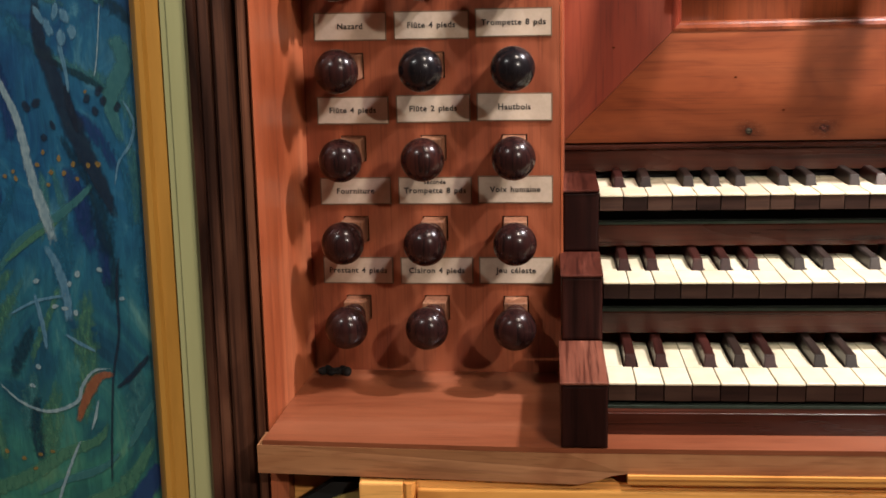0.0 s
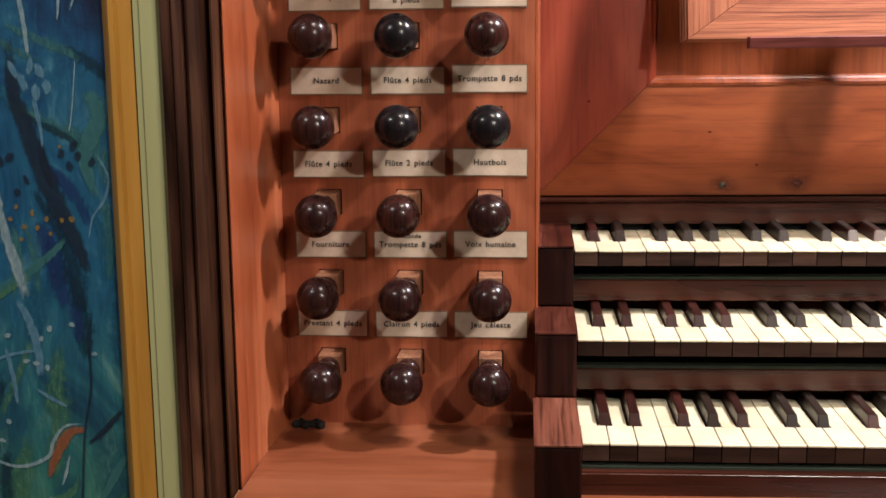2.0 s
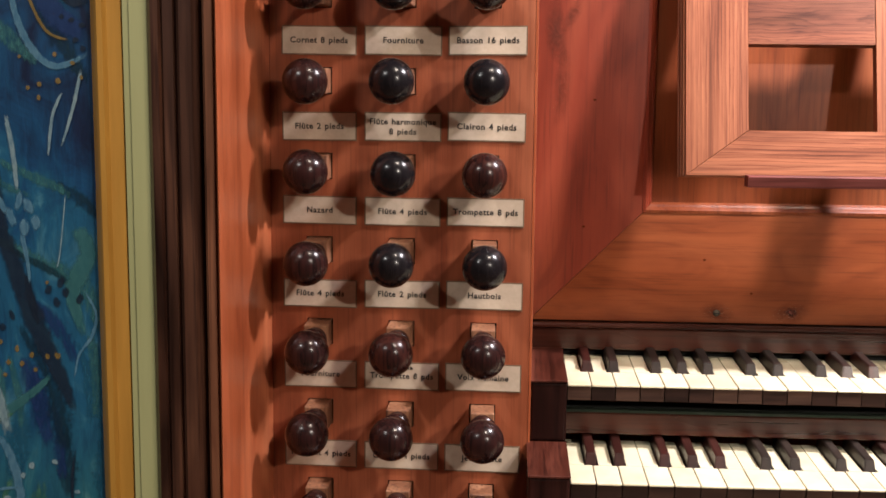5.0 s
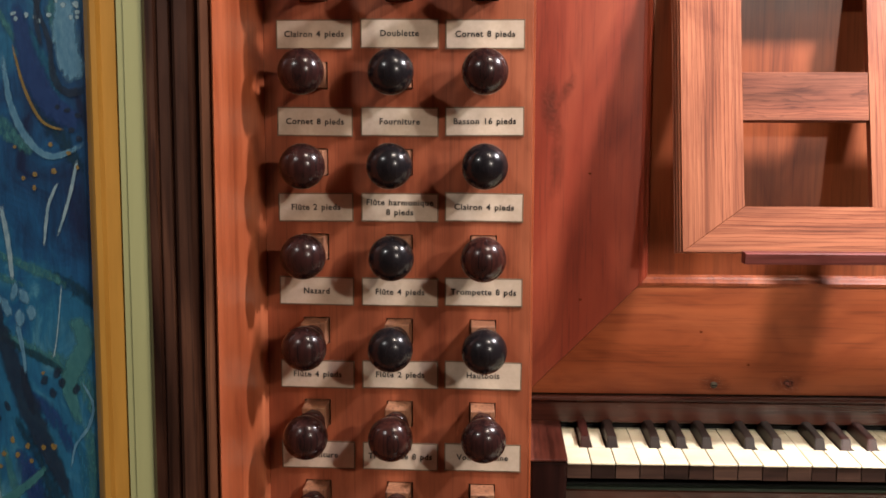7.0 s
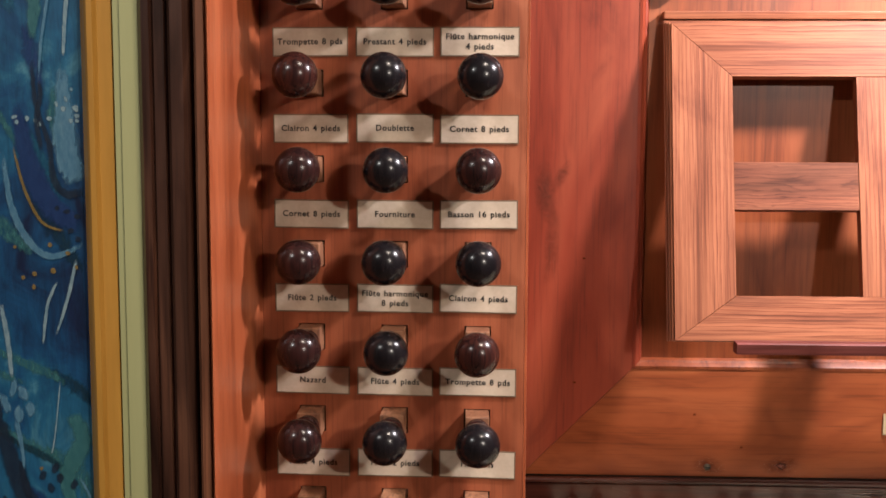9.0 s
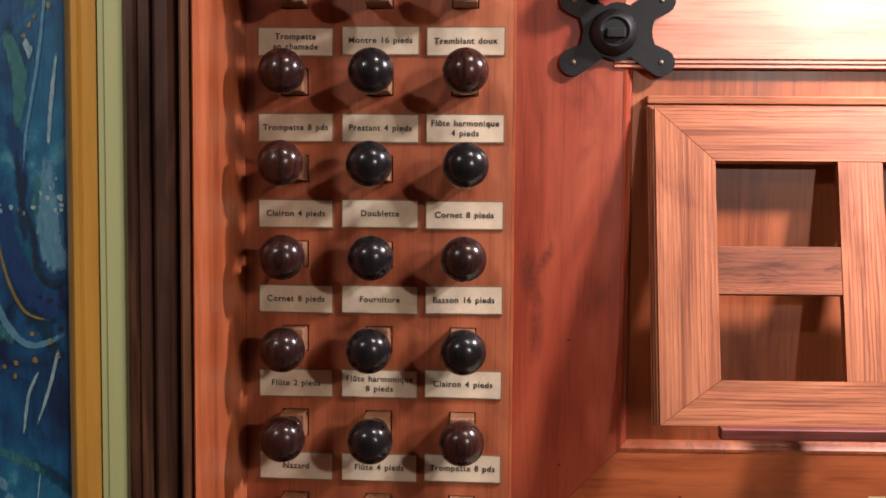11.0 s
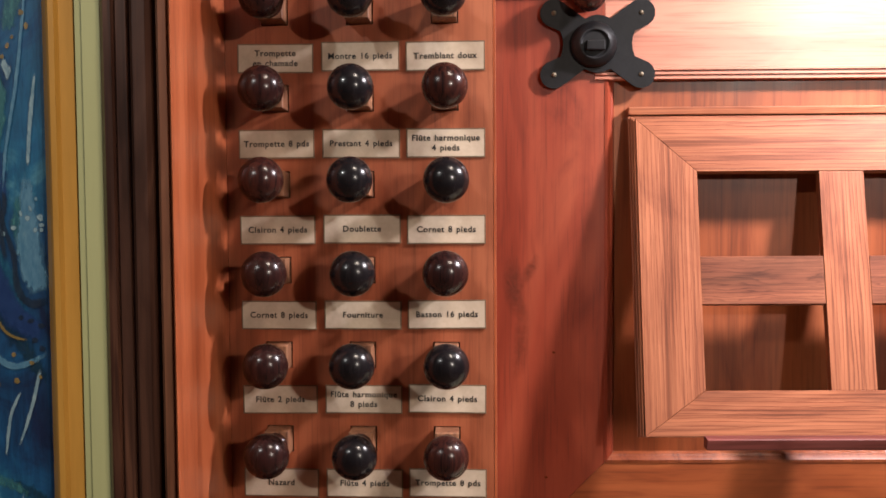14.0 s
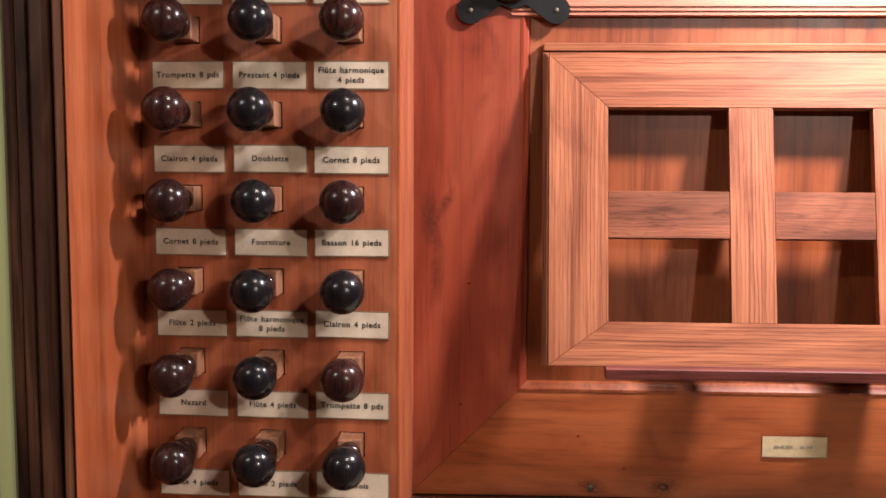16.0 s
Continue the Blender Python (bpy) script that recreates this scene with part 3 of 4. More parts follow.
for r, z in enumerate(ROWS_Z):
    for c, (a, b) in enumerate(COLS):
        words = TEXT[r][c]
        mid = (a + b) / 2
        dz = (-0.0008, -0.0003, 0.0)[c] + random.uniform(-0.0006, 0.0006)
        m = PM @ pose(mid, 0, z + 0.0135 + dz, 0, random.uniform(-0.5, 0.5), 0)
        w, h = (b - a) / 2, 0.0135
        said = words.replace("|", " ") if words else "unread"
        lab = thing("stop_label", "aged cream stop label reading " + said if words else "aged cream stop label with faint print", "label", "stop labels", at=m)
        card = part("card", box(-w + 0.0012, w - 0.0012, -0.0014, -0.0003, -h + 0.0012, h - 0.0012), M_CARD, lab)
        bm = bmesh.new()
        for bb in ((-w, w, h - 0.001, h), (-w, w, -h, -h + 0.001), (-w, -w + 0.001, -h + 0.001, h - 0.001), (w - 0.001, w, -h + 0.001, h - 0.001)):
            add_box(bm, bb[0], bb[1], -0.0012, -0.0003, bb[2], bb[3])
        part("border", bm, M_RIM, lab, "brown engraved border")
        if not words:
            bm = box(-0.02, 0.02, -0.0020, -0.0016, -0.0015, 0.0015)
            part("lettering", bm, M_INK, card, "black printed lettering")
            continue
        lines = words.split("|")
        bm = bmesh.new()
        for k, line in enumerate(lines):
            small = line == "seconde"
            t = lettering(line, 0.0058 if small else 0.0078)
            off = 0.0 if len(lines) == 1 else (0.0045 - 0.0092 * k) if not any(q == "seconde" for q in lines) else (0.0085 if small else 0.0)
            t.transform(Matrix.Translation((0, -0.0017, off)))
            tmp = bpy.data.meshes.new("t")
            t.to_mesh(tmp)
            t.free()
            bm.from_mesh(tmp)
            bpy.data.meshes.remove(tmp)
        part("lettering", bm, M_INK, card, "black printed lettering")

# draw knobs: square rod in the hole, turned neck and mushroom head
ball_prof = [(0.0, 0.0925)] + [(0.0202 * math.sin(a) ** 0.93, 0.0740 + 0.0185 * math.cos(a)) for a in np.linspace(0.10, math.pi * 0.86, 26)]
neck_prof = [(0.0088, 0.0590), (0.0092, 0.0540), (0.0124, 0.0525), (0.0138, 0.0500), (0.0126, 0.0475), (0.0096, 0.0465), (0.0096, 0.0445), (0.0126, 0.0430), (0.0136, 0.0408), (0.0124, 0.0385), (0.0098, 0.0375), (0.0098, 0.0330), (0.0106, 0.0290), (0.0108, 0.0255)]
BALLS = {k: mesh_of("head", lathe(ball_prof, 44, m=FRONT), mt, True) for k, mt in (("black", M_KNOB_BLACK), ("brown", M_KNOB_BROWN), ("red", M_KNOB_RED))}
NECK = mesh_of("neck", lathe(neck_prof, 32, m=FRONT), M_KNOB_RED, True)
ROD = mesh_of("rod", box(-0.0112, 0.0112, -0.0260, 0.017, -0.0116, 0.0116, bev=0.0006), M_ROD)
KIND = ["brown brown brown", "brown brown brown", "brown red brown", "brown black black", "brown black red", "brown black black", "brown black brown", "red black black", "brown black red", "brown black black"]
TILT_ROW = [1.8, 1.6, 2.3, 1.1, 0.0, -0.5, -2.1, -3.7, -4.0, -4.0]
SWING = (1.6, 0.4, 3.2)
WORDS = {"black": "black ebony", "brown": "dark brown rosewood", "red": "striped reddish rosewood"}
for r, z in enumerate(ROWS_Z):
    for c, (a, b) in enumerate(COLS):
        k = KIND[r].split()[c]
        out = random.uniform(-0.003, 0.003)
        kn = thing("draw_stop", WORDS[k] + " organ draw stop pulled from a square hole", "organ stop", "draw stops", at=PM @ pose((a + b) / 2 - 0.0005, -out, z - DROP, TILT_ROW[r] + random.uniform(-0.5, 0.5), 0, SWING[c] + random.uniform(-0.7, 0.7)))
        for nm, me in (("head", BALLS[k]), ("neck", NECK), ("rod", ROD)):
            o = new(nm, me)
            o.parent = kn
            if nm == "rod":
                o["label"] = "pale square oak rod"
                o.location = (0, out, 0)

# ---------- shelf, key blocks and manuals ----------
shelf = thing("console_shelf", "worn cherry shelf under the stop knobs and manuals", "shelf")
part("top", prism([(-0.0735, 0.901), (0.18, 0.8865), (XR, 0.8835), (XR, 1.23), (-0.0690, 1.23)], SILL - 0.004, SILL, "Z"), M_SILL, shelf)
bm = prism([(-0.0785, SILL - 0.0042), (0.1815, SILL - 0.0042), (XR, SILL - 0.0042), (XR, SILL - 0.0215), (0.232, SILL - 0.0215), (0.219, SILL - 0.0235), (0.206, SILL - 0.0285), (0.192, SILL - 0.0310), (-0.0785, SILL - 0.0290)], 0.0, 0.034, "Y")
for v in bm.verts:
    v.co.y += 0.9003 - 0.0138 * min(1.0, (v.co.x + 0.0785) / 0.26)
part("front_edge", bm, M_SILL_EDGE, shelf, "rubbed brown front edge, deeper at one end")
part("lower_moulding", prism([(0.8825, SILL - 0.0217), (0.8825, SILL - 0.0245), (0.8850, SILL - 0.0275), (0.8855, SILL - 0.0300), (0.8875, SILL - 0.0318), (0.93, SILL - 0.0325), (0.93, SILL - 0.0217)], 0.2325, XR, "X"), M_PINE, shelf, "honey pine moulding")

lower = thing("lower_case", "honey pine panelling under the console shelf", "panelling")
part("panel", box(0.0095, XR, 0.8965, 0.93, Z0, SILL - 0.0325), M_PINE, lower)
part("stile", box(0.0095, 0.0470, 0.8885, 0.8960, Z0, SILL - 0.0325, bev=0.002, seg=2), M_PINE, lower)
part("bead", prism([(0.0472, 0.8960), (0.0472, 0.8895), (0.0500, 0.8865), (0.0540, 0.8875), (0.0580, 0.8940), (0.0580, 0.8960)], Z0, SILL - 0.0326, "Z"), M_PINE, lower)
part("rail", box(0.0585, XR, 0.8890, 0.8960, 0.800, SILL - 0.0375, bev=0.002, seg=2), M_PINE, lower)
part("niche_back", box(-0.06, 0.0090, 0.955, 0.965, Z0, SILL - 0.030), M_PINE, lower)
part("side_post", box(-0.0765, -0.0605, 0.935, 1.00, Z0, SILL - 0.027), M_SIDE, lower)
bx = thing("black_edged_box", "olive board with black edging propped under the shelf", "box")
part("board", prism([(-0.050, 0.70), (0.008, 0.70), (0.008, 0.8225), (0.002, 0.8255), (-0.020, 0.8255), (-0.062, 0.798), (-0.062, 0.70)], 0.9225, 0.937, "Y"), M_BLACK, bx)
part("face", prism([(-0.060, 0.70), (0.0055, 0.70), (0.0055, 0.8215), (-0.049, 0.800)], 0.918, 0.922, "Y"), M_OLIVE, bx, "olive face panel")
part("foot", box(-0.055, 0.006, 0.920, 0.938, Z0, 0.70), M_BLACK, bx)
pad = thing("black_pad", "small crumpled black rubber pad in the shelf corner", "pad")
bm = bmesh.new()
for k in range(6):
    mm = Matrix.Translation((-0.058 + 0.005 * k, 1.098 + 0.003 * math.sin(k * 2.1), SILL + 0.0035)) @ Matrix.Diagonal((0.0050, 0.006, 0.0042 + 0.001 * math.sin(k * 1.7), 1))
    bmesh.ops.create_icosphere(bm, subdivisions=2, radius=1.0, matrix=mm)
for v in bm.verts:
    v.co += noise.noise_vector(v.co * 260) * 0.0012
part("lump", bm, M_BLACK, pad, smooth=True)

NAT = 0.0235
KX = 0.2188
#          front y, front z, slope, back y, block front y, block top z
MANUALS = [(0.935, 0.9125, 0.0, 1.068, 0.8860, 0.9275), (1.035, 0.9785, 0.012, 1.160, 1.024, 0.9875), (1.124, 1.0465, 0.012, 1.245, 1.110, 1.0535)]
BASE_Z = [SILL, 0.9256, 0.9925]
BACK_Y = [1.30, 1.30, 1.236]


def natural_mesh(kind, length):
    """kind: how far the tail is cut at its left and right side."""
    l, r = kind
    bm = bmesh.new()
    g = 0.0005
    head = 0.048
    add_box(bm, g, NAT - g, -0.0008, head - 0.0002, -0.0022, 0.0, bev=0.0005)
    add_box(bm, g + l, NAT - g - r, head + 0.0002, length, -0.0022, 0.0)
    ivory = mesh_of("natural_key", bm, M_IVORY)
    bm = bmesh.new()
    add_box(bm, g, NAT - g, 0.0004, head, -0.016, -0.0023)
    add_box(bm, g + l, NAT - g - r, head, length, -0.016, -0.0023)
    return ivory, mesh_of("key_stick", bm, M_LIP)


def sharp_mesh(length):
    bm = bmesh.new()
    w0, w1 = 0.0058, 0.0043
    y0, y1 = 0.0485, length
    pts = [(-w0, y0, -0.004), (w0, y0, -0.004), (w0, y1, -0.004), (-w0, y1, -0.004), (-w1, y0 + 0.0045, 0.0105), (w1, y0 + 0.0045, 0.0105), (w1, y1, 0.0120), (-w1, y1, 0.0120)]
    v = [bm.verts.new(p) for p in pts]
    for f in ((0, 1, 2, 3), (4, 5, 6, 7), (0, 1, 5, 4), (1, 2, 6, 5), (2, 3, 7, 6), (3, 0, 4, 7)):
        bm.faces.new([v[i] for i in f])
    bmesh.ops.recalc_face_normals(bm, faces=bm.faces)
    bmesh.ops.bevel(bm, geom=bm.edges[:], offset=0.0009, segments=2, affect="EDGES")
    return bm


#  tail cuts (left, right) for C D E F G A B and the sharps' places between naturals
CUTS = [(0.0, 0.0078), (0.005, 0.005), (0.0078, 0.0), (0.0, 0.0085), (0.0036, 0.0068), (0.0068, 0.0036), (0.0085, 0.0)]
SHARPS = {0: 0.0017, 1: -0.0017 + 0.0, 3: 0.0024, 4: 0.0, 5: -0.0024}
NAMES = ("lower", "middle", "upper")
for n, (fy, fz, slope, by, cy, cz_) in enumerate(MANUALS):
    length = by - fy
    tilt = pose(0, fy, fz, math.degrees(math.atan(slope)), 0, 0)
    man = thing("manual", "%s organ keyboard with ivory naturals and dark sharps" % NAMES[n], "keyboard", "organ manuals")
    nats = [natural_mesh(k, length) for k in CUTS]
    sh = [mesh_of("sharp_key", sharp_mesh(length), mt) for mt in (M_EBONY, M_SHARP)]
    for i in range(33):
        o = new("natural_key", nats[i % 7][0])
        o.parent = man
        stick = new("key_stick", nats[i % 7][1])
        stick.parent = o
        o.matrix_basis = tilt @ pose(KX + NAT * i, random.uniform(-0.0004, 0.0004), random.uniform(-0.0003, 0.0002))
        if i % 7 in SHARPS and i < 32:
            o = new("sharp_key", sh[1 if random.random() < (0.75 if i < 7 else 0.3) else 0])
            o.parent = man
            o.matrix_basis = tilt @ pose(KX + NAT * (i + 1) + (-SHARPS[i % 7]), random.uniform(-0.0005, 0.0005), 0)
    # near-black bed: the shade of the gaps under the keys is its colour
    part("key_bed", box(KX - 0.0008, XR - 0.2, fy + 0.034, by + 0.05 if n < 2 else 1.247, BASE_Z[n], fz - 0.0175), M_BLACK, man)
    if n == 0:
        part("key_slip", box(KX - 0.001, XR - 0.2, 0.9220, 0.953, SILL, 0.8900, bev=0.0005), M_ROSE_X, man, "dark rosewood slip rail")
        part("felt", box(KX - 0.001, XR - 0.2, 0.934, 0.953, 0.8902, 0.8925), M_FELT, man)
    else:
        y, lo, hi = ((1.050, 0.926, 0.9465), (1.140, 0.992, 1.0135))[n - 1]
        part("rail", box(KX - 0.001, XR - 0.2, y, y + 0.012, lo, hi, bev=0.001), M_ROSE_X, man, "dark rosewood rail")
        part("felt", box(KX - 0.001, XR - 0.2, y + 0.001, y + 0.012, hi + 0.0002, hi + 0.003), M_FELT, man, "dark green felt strip")
    blk = thing("key_block", "dark rosewood block at the end of the %s manual" % NAMES[n], "key block", "key blocks")
    rise = (-0.002, 0.005, 0.004)[n]
    y1 = (1.0238, 1.1098, 1.2395)[n]
    x0, x1 = ((0.1785, 0.2165), (0.1805, 0.2178), (0.1830, 0.2178))[n]
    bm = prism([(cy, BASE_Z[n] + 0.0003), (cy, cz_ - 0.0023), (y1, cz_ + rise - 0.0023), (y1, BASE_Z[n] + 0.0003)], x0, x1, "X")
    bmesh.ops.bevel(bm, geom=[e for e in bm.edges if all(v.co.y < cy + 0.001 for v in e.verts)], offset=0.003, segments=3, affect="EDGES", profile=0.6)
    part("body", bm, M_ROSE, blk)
    # thin top cap in a lighter rosewood than the block's body
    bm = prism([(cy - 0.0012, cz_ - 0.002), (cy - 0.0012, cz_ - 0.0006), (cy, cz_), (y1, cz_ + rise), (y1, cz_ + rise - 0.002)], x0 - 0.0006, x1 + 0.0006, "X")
    part("top", bm, M_ROSE_TOP if n == 0 else M_ROSE_TOP2, blk, "reddish top face, lighter than the body")
rail = thing("nameboard_rail", "dark rosewood rail with a bright beaded top edge", "rail")
part("rail", box(0.1845, XR, 1.2330, 1.2398, 1.0560, 1.0785, bev=0.001), M_ROSE_X, rail)
part("bead", prism([(1.2325, 1.0788), (1.2305, 1.0802), (1.2305, 1.0825), (1.2322, 1.0842), (1.2398, 1.0845), (1.2398, 1.0788)], 0.1835, XR, "X"), M_ROSE_X, rail, "polished bead")
# black sheet painted as the shade in the gap below the rail
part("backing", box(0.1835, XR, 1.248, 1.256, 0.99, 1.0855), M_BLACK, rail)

# ---------- painted panel ----------
M_PAINT, nt, bs = nodes_of("swirled_oil_paint")
v = coords(nt, (1, 1, 0.7), False)
warp = nt.nodes.new("ShaderNodeVectorMath")
warp.operation = "ADD"
wn = nt.nodes.new("ShaderNodeTexNoise")
wn.inputs["Scale"].default_value, wn.inputs["Detail"].default_value = 5.0, 2.0
link(nt, v, wn.inputs["Vector"])
wm = nt.nodes.new("ShaderNodeVectorMath")
wm.operation = "SCALE"
wm.inputs["Scale"].default_value = 0.35
link(nt, wn.outputs["Color"], wm.inputs[0])
link(nt, v, warp.inputs[0])
link(nt, wm.outputs[0], warp.inputs[1])
sw = noise_tex(nt, warp.outputs[0], 6.0, 7.0, 0.66, 1.4)
brush = noise_tex(nt, coords(nt, (60, 60, 9), False), 3.0, 5.0, 0.65, 1.0)
blue = ramp(nt, sw, [(0.30, (0.004, 0.012, 0.044)), (0.45, (0.006, 0.052, 0.135)), (0.56, (0.012, 0.094, 0.182)), (0.70, (0.09, 0.25, 0.31))])
green = ramp(nt, sw, [(0.30, (0.006, 0.022, 0.04)), (0.45, (0.012, 0.075, 0.085)), (0.56, (0.03, 0.15, 0.11)), (0.70, (0.14, 0.27, 0.13))])
sep = nt.nodes.new("ShaderNodeSeparateXYZ")
tc = nt.nodes.new("ShaderNodeTexCoord")
link(nt, tc.outputs["Object"], sep.inputs[0])
hgt = nt.nodes.new("ShaderNodeMapRange")
hgt.inputs["From Min"].default_value, hgt.inputs["From Max"].default_value = 0.80, 1.06
hgt.inputs["To Min"].default_value, hgt.inputs["To Max"].default_value = 1.0, 0.0
link(nt, sep.outputs["Z"], hgt.inputs["Value"])
col = mix(nt, blue, green, hgt.outputs[0])
col = mix(nt, col, ramp(nt, brush, [(0.3, (0.55, 0.6, 0.62)), (0.7, (1.25, 1.25, 1.25))]), 0.7, "MULTIPLY")
link(nt, col, bs.inputs["Base Color"])
bs.inputs["Roughness"].default_value = 0.42
bump(nt, bs, brush, 0.35, 0.001)

PY = 0.982
picture = thing("painted_panel", "blue and green swirled oil painting on a wooden panel", "painting")
part("panel", box(-0.9, -0.184, PY, PY + 0.012, Z0, Z1), M_PAINT, picture)


def paint(name, a, b):
    """Oil paint that thins out raggedly towards the edge of its stroke."""
    m, nt, bs = nodes_of(name)
    n = noise_tex(nt, coords(nt, (1, 1, 0.35), False), 260.0, 5.0, 0.65)
    link(nt, ramp(nt, n, [(0.3, a), (0.7, b)]), bs.inputs["Base Color"])
    bs.inputs["Roughness"].default_value = 0.42
    at = nt.nodes.new("ShaderNodeAttribute")
    at.attribute_name = "cover"
    add = nt.nodes.new("ShaderNodeMath")
    add.operation = "MULTIPLY_ADD"
    add.inputs[1].default_value = 1.0
    link(nt, at.outputs["Fac"], add.inputs[0])
    link(nt, n, add.inputs[2])
    link(nt, ramp(nt, add.outputs[0], [(0.60, (0, 0, 0)), (1.1, (0.72, 0.72, 0.72))]), bs.inputs["Alpha"])
    return m


def cover(ob, values):
    at = ob.data.attributes.new("cover", "FLOAT", "POINT")
    at.data.foreach_set("value", values)
    return ob


P_WHITE = paint("pale_blue_white_oil", (0.12, 0.22, 0.29), (0.33, 0.44, 0.47))
P_SKY = paint("light_blue_oil", (0.045, 0.15, 0.26), (0.13, 0.27, 0.37))
P_DARK = paint("navy_oil", (0.006, 0.012, 0.028), (0.015, 0.028, 0.050))
P_ULTRA = paint("ultramarine_oil", (0.008, 0.025, 0.10), (0.016, 0.045, 0.15))
P_GOLD = paint("gold_oil", (0.15, 0.095, 0.025), (0.25, 0.17, 0.05))
P_RUST = paint("rust_oil", (0.20, 0.06, 0.03), (0.30, 0.11, 0.05))
P_GREEN = paint("sea_green_oil", (0.03, 0.12, 0.085), (0.075, 0.20, 0.125))
P_TEAL = paint("teal_oil", (0.025, 0.115, 0.13), (0.05, 0.17, 0.18))
P_DEEP = paint("deep_sea_oil", (0.004, 0.018, 0.035), (0.008, 0.035, 0.06))
P_BLUE = paint("cerulean_oil", (0.008, 0.07, 0.14), (0.02, 0.12, 0.20))
LAYER = [0]


def spline(pts, n=10):
    out = []
    p = [Vector(q) for q in pts]
    for i in range(len(p) - 1):
        a, b, c, d = p[max(i - 1, 0)], p[i], p[i + 1], p[min(i + 2, len(p) - 1)]
        for k in range(n):
            t = k / n
            out.append(0.5 * ((2 * b) + (c - a) * t + (2 * a - 5 * b + 4 * c - d) * t * t + (3 * b - a - 3 * c + d) * t ** 3))
    return out + [p[-1]]


def stroke(name, pts, w, mat, ragged=0.25, clip=-0.1875, full=0.75):
    """A raised ribbon of paint through (x, z) points; w: half widths at start, middle and end."""
    LAYER[0] += 1
    lift = 0.0003 + 0.000006 * LAYER[0]
    c = spline(pts)
    n = len(c)
    bm = bmesh.new()
    rows, cov = [], []
    seed = random.uniform(0, 90)
    for i, q in enumerate(c):
        t = i / (n - 1)
        d = (c[min(i + 1, n - 1)] - c[max(i - 1, 0)]).normalized()
        nn = Vector((-d.y, d.x))
        h = (w[0] * (1 - 2 * t) + w[1] * 2 * t) if t < 0.5 else (w[1] * (2 - 2 * t) + w[2] * (2 * t - 1))
        ra = 1 + ragged * noise.noise(Vector((i * 0.7, seed, 0)))
        rb = 1 + ragged * noise.noise(Vector((i * 0.7, seed, 9)))
        row = []
        for s in (ra * 1.25, 0.5, -0.5, -rb * 1.25):
            e = q + nn * h * s
            row.append(bm.verts.new((min(e.x, clip), PY - lift, e.y)))
            cov.append((full if abs(s) < 0.6 else 0.0) * min(1.0, 6 * t, 6 * (1 - t) + 0.02))
        rows.append(row)
    for a, b in zip(rows, rows[1:]):
        for k in range(3):
            bm.faces.new((a[k], a[k + 1], b[k + 1], b[k]))
    return cover(part(name, bm, mat, picture), cov)


def dab(x, z, rx, rz, mat, turn=0.0, name="paint_dab"):
    LAYER[0] += 1
    lift = 0.0003 + 0.000006 * LAYER[0]
    bm = bmesh.new()
    mid = bm.verts.new((min(x, -0.1875), PY - lift, z))
    ring = []
    seed = random.uniform(0, 90)
    for i in range(16):
        a = 2 * math.pi * i / 16
        f = 1 + 0.28 * noise.noise(Vector((math.cos(a) * 1.3, math.sin(a) * 1.3, seed)))
        px, pz = rx * math.cos(a) * f, rz * math.sin(a) * f
        px, pz = px * math.cos(turn) - pz * math.sin(turn), px * math.sin(turn) + pz * math.cos(turn)
        ring.append(bm.verts.new((min(x + px, -0.1875), PY - lift, z + pz)))
    for i in range(16):
        bm.faces.new((mid, ring[i], ring[(i + 1) % 16]))
    return cover(part(name, bm, mat, picture), [1.3] + [0.15] * 16)


# flowing underlayer
rng = random.Random(7)
for k in range(110):
    x, z = rng.uniform(-0.42, -0.185), rng.uniform(0.80, 1.72)
    pts, a = [], 0.0
    for i in range(5):
        pts.append((x, z))
        a = 1.35 + 2.6 * noise.noise(Vector((x * 6, z * 4.5, 3.0)))
        step = rng.uniform(0.012, 0.026)
        x, z = x + step * math.cos(a), z + step * math.sin(a)
    low = pts[0][1] < 0.95
    mat = rng.choice([P_TEAL, P_GREEN, P_DEEP, P_GREEN, P_TEAL] if low else [P_TEAL, P_DEEP, P_ULTRA, P_TEAL, P_BLUE, P_BLUE])
    h = rng.uniform(0.004, 0.012)
    stroke("brush_stroke", pts, (h * 0.5, h, h * 0.4), mat, 0.5, full=0.42)

stroke("brush_stroke", [(-0.415, 0.772), (-0.347, 0.794), (-0.314, 0.808), (-0.282, 0.828), (-0.25, 0.841), (-0.237, 0.86)], (0.0069, 0.0069, 0.0024), P_GREEN)
stroke("brush_stroke", [(-0.266, 0.78), (-0.236, 0.791), (-0.216, 0.809), (-0.195, 0.845)], (0.0039, 0.0078, 0.0029), P_GREEN)
stroke("brush_stroke", [(-0.315, 0.785), (-0.281, 0.802), (-0.247, 0.814), (-0.227, 0.831)], (0.002, 0.0044, 0.0015), P_TEAL)
stroke("brush_stroke", [(-0.222, 0.831), (-0.206, 0.859), (-0.191, 0.883)], (0.002, 0.0044, 0.0024), P_TEAL)
stroke("brush_stroke", [(-0.22, 0.775), (-0.204, 0.797), (-0.189, 0.819)], (0.0078, 0.0098, 0.0059), P_ULTRA)
stroke("brush_stroke", [(-0.338, 0.993), (-0.308, 1.029), (-0.275, 1.049), (-0.248, 1.07), (-0.236, 1.083)], (0.0029, 0.0049, 0.0015), P_TEAL)
stroke("brush_stroke", [(-0.326, 1.009), (-0.292, 1.035), (-0.27, 1.047)], (0.0015, 0.0029, 0.001), P_GREEN)
stroke("brush_stroke", [(-0.211, 1.213), (-0.2, 1.189), (-0.215, 1.155), (-0.206, 1.115)], (0.0059, 0.0088, 0.0029), P_TEAL)
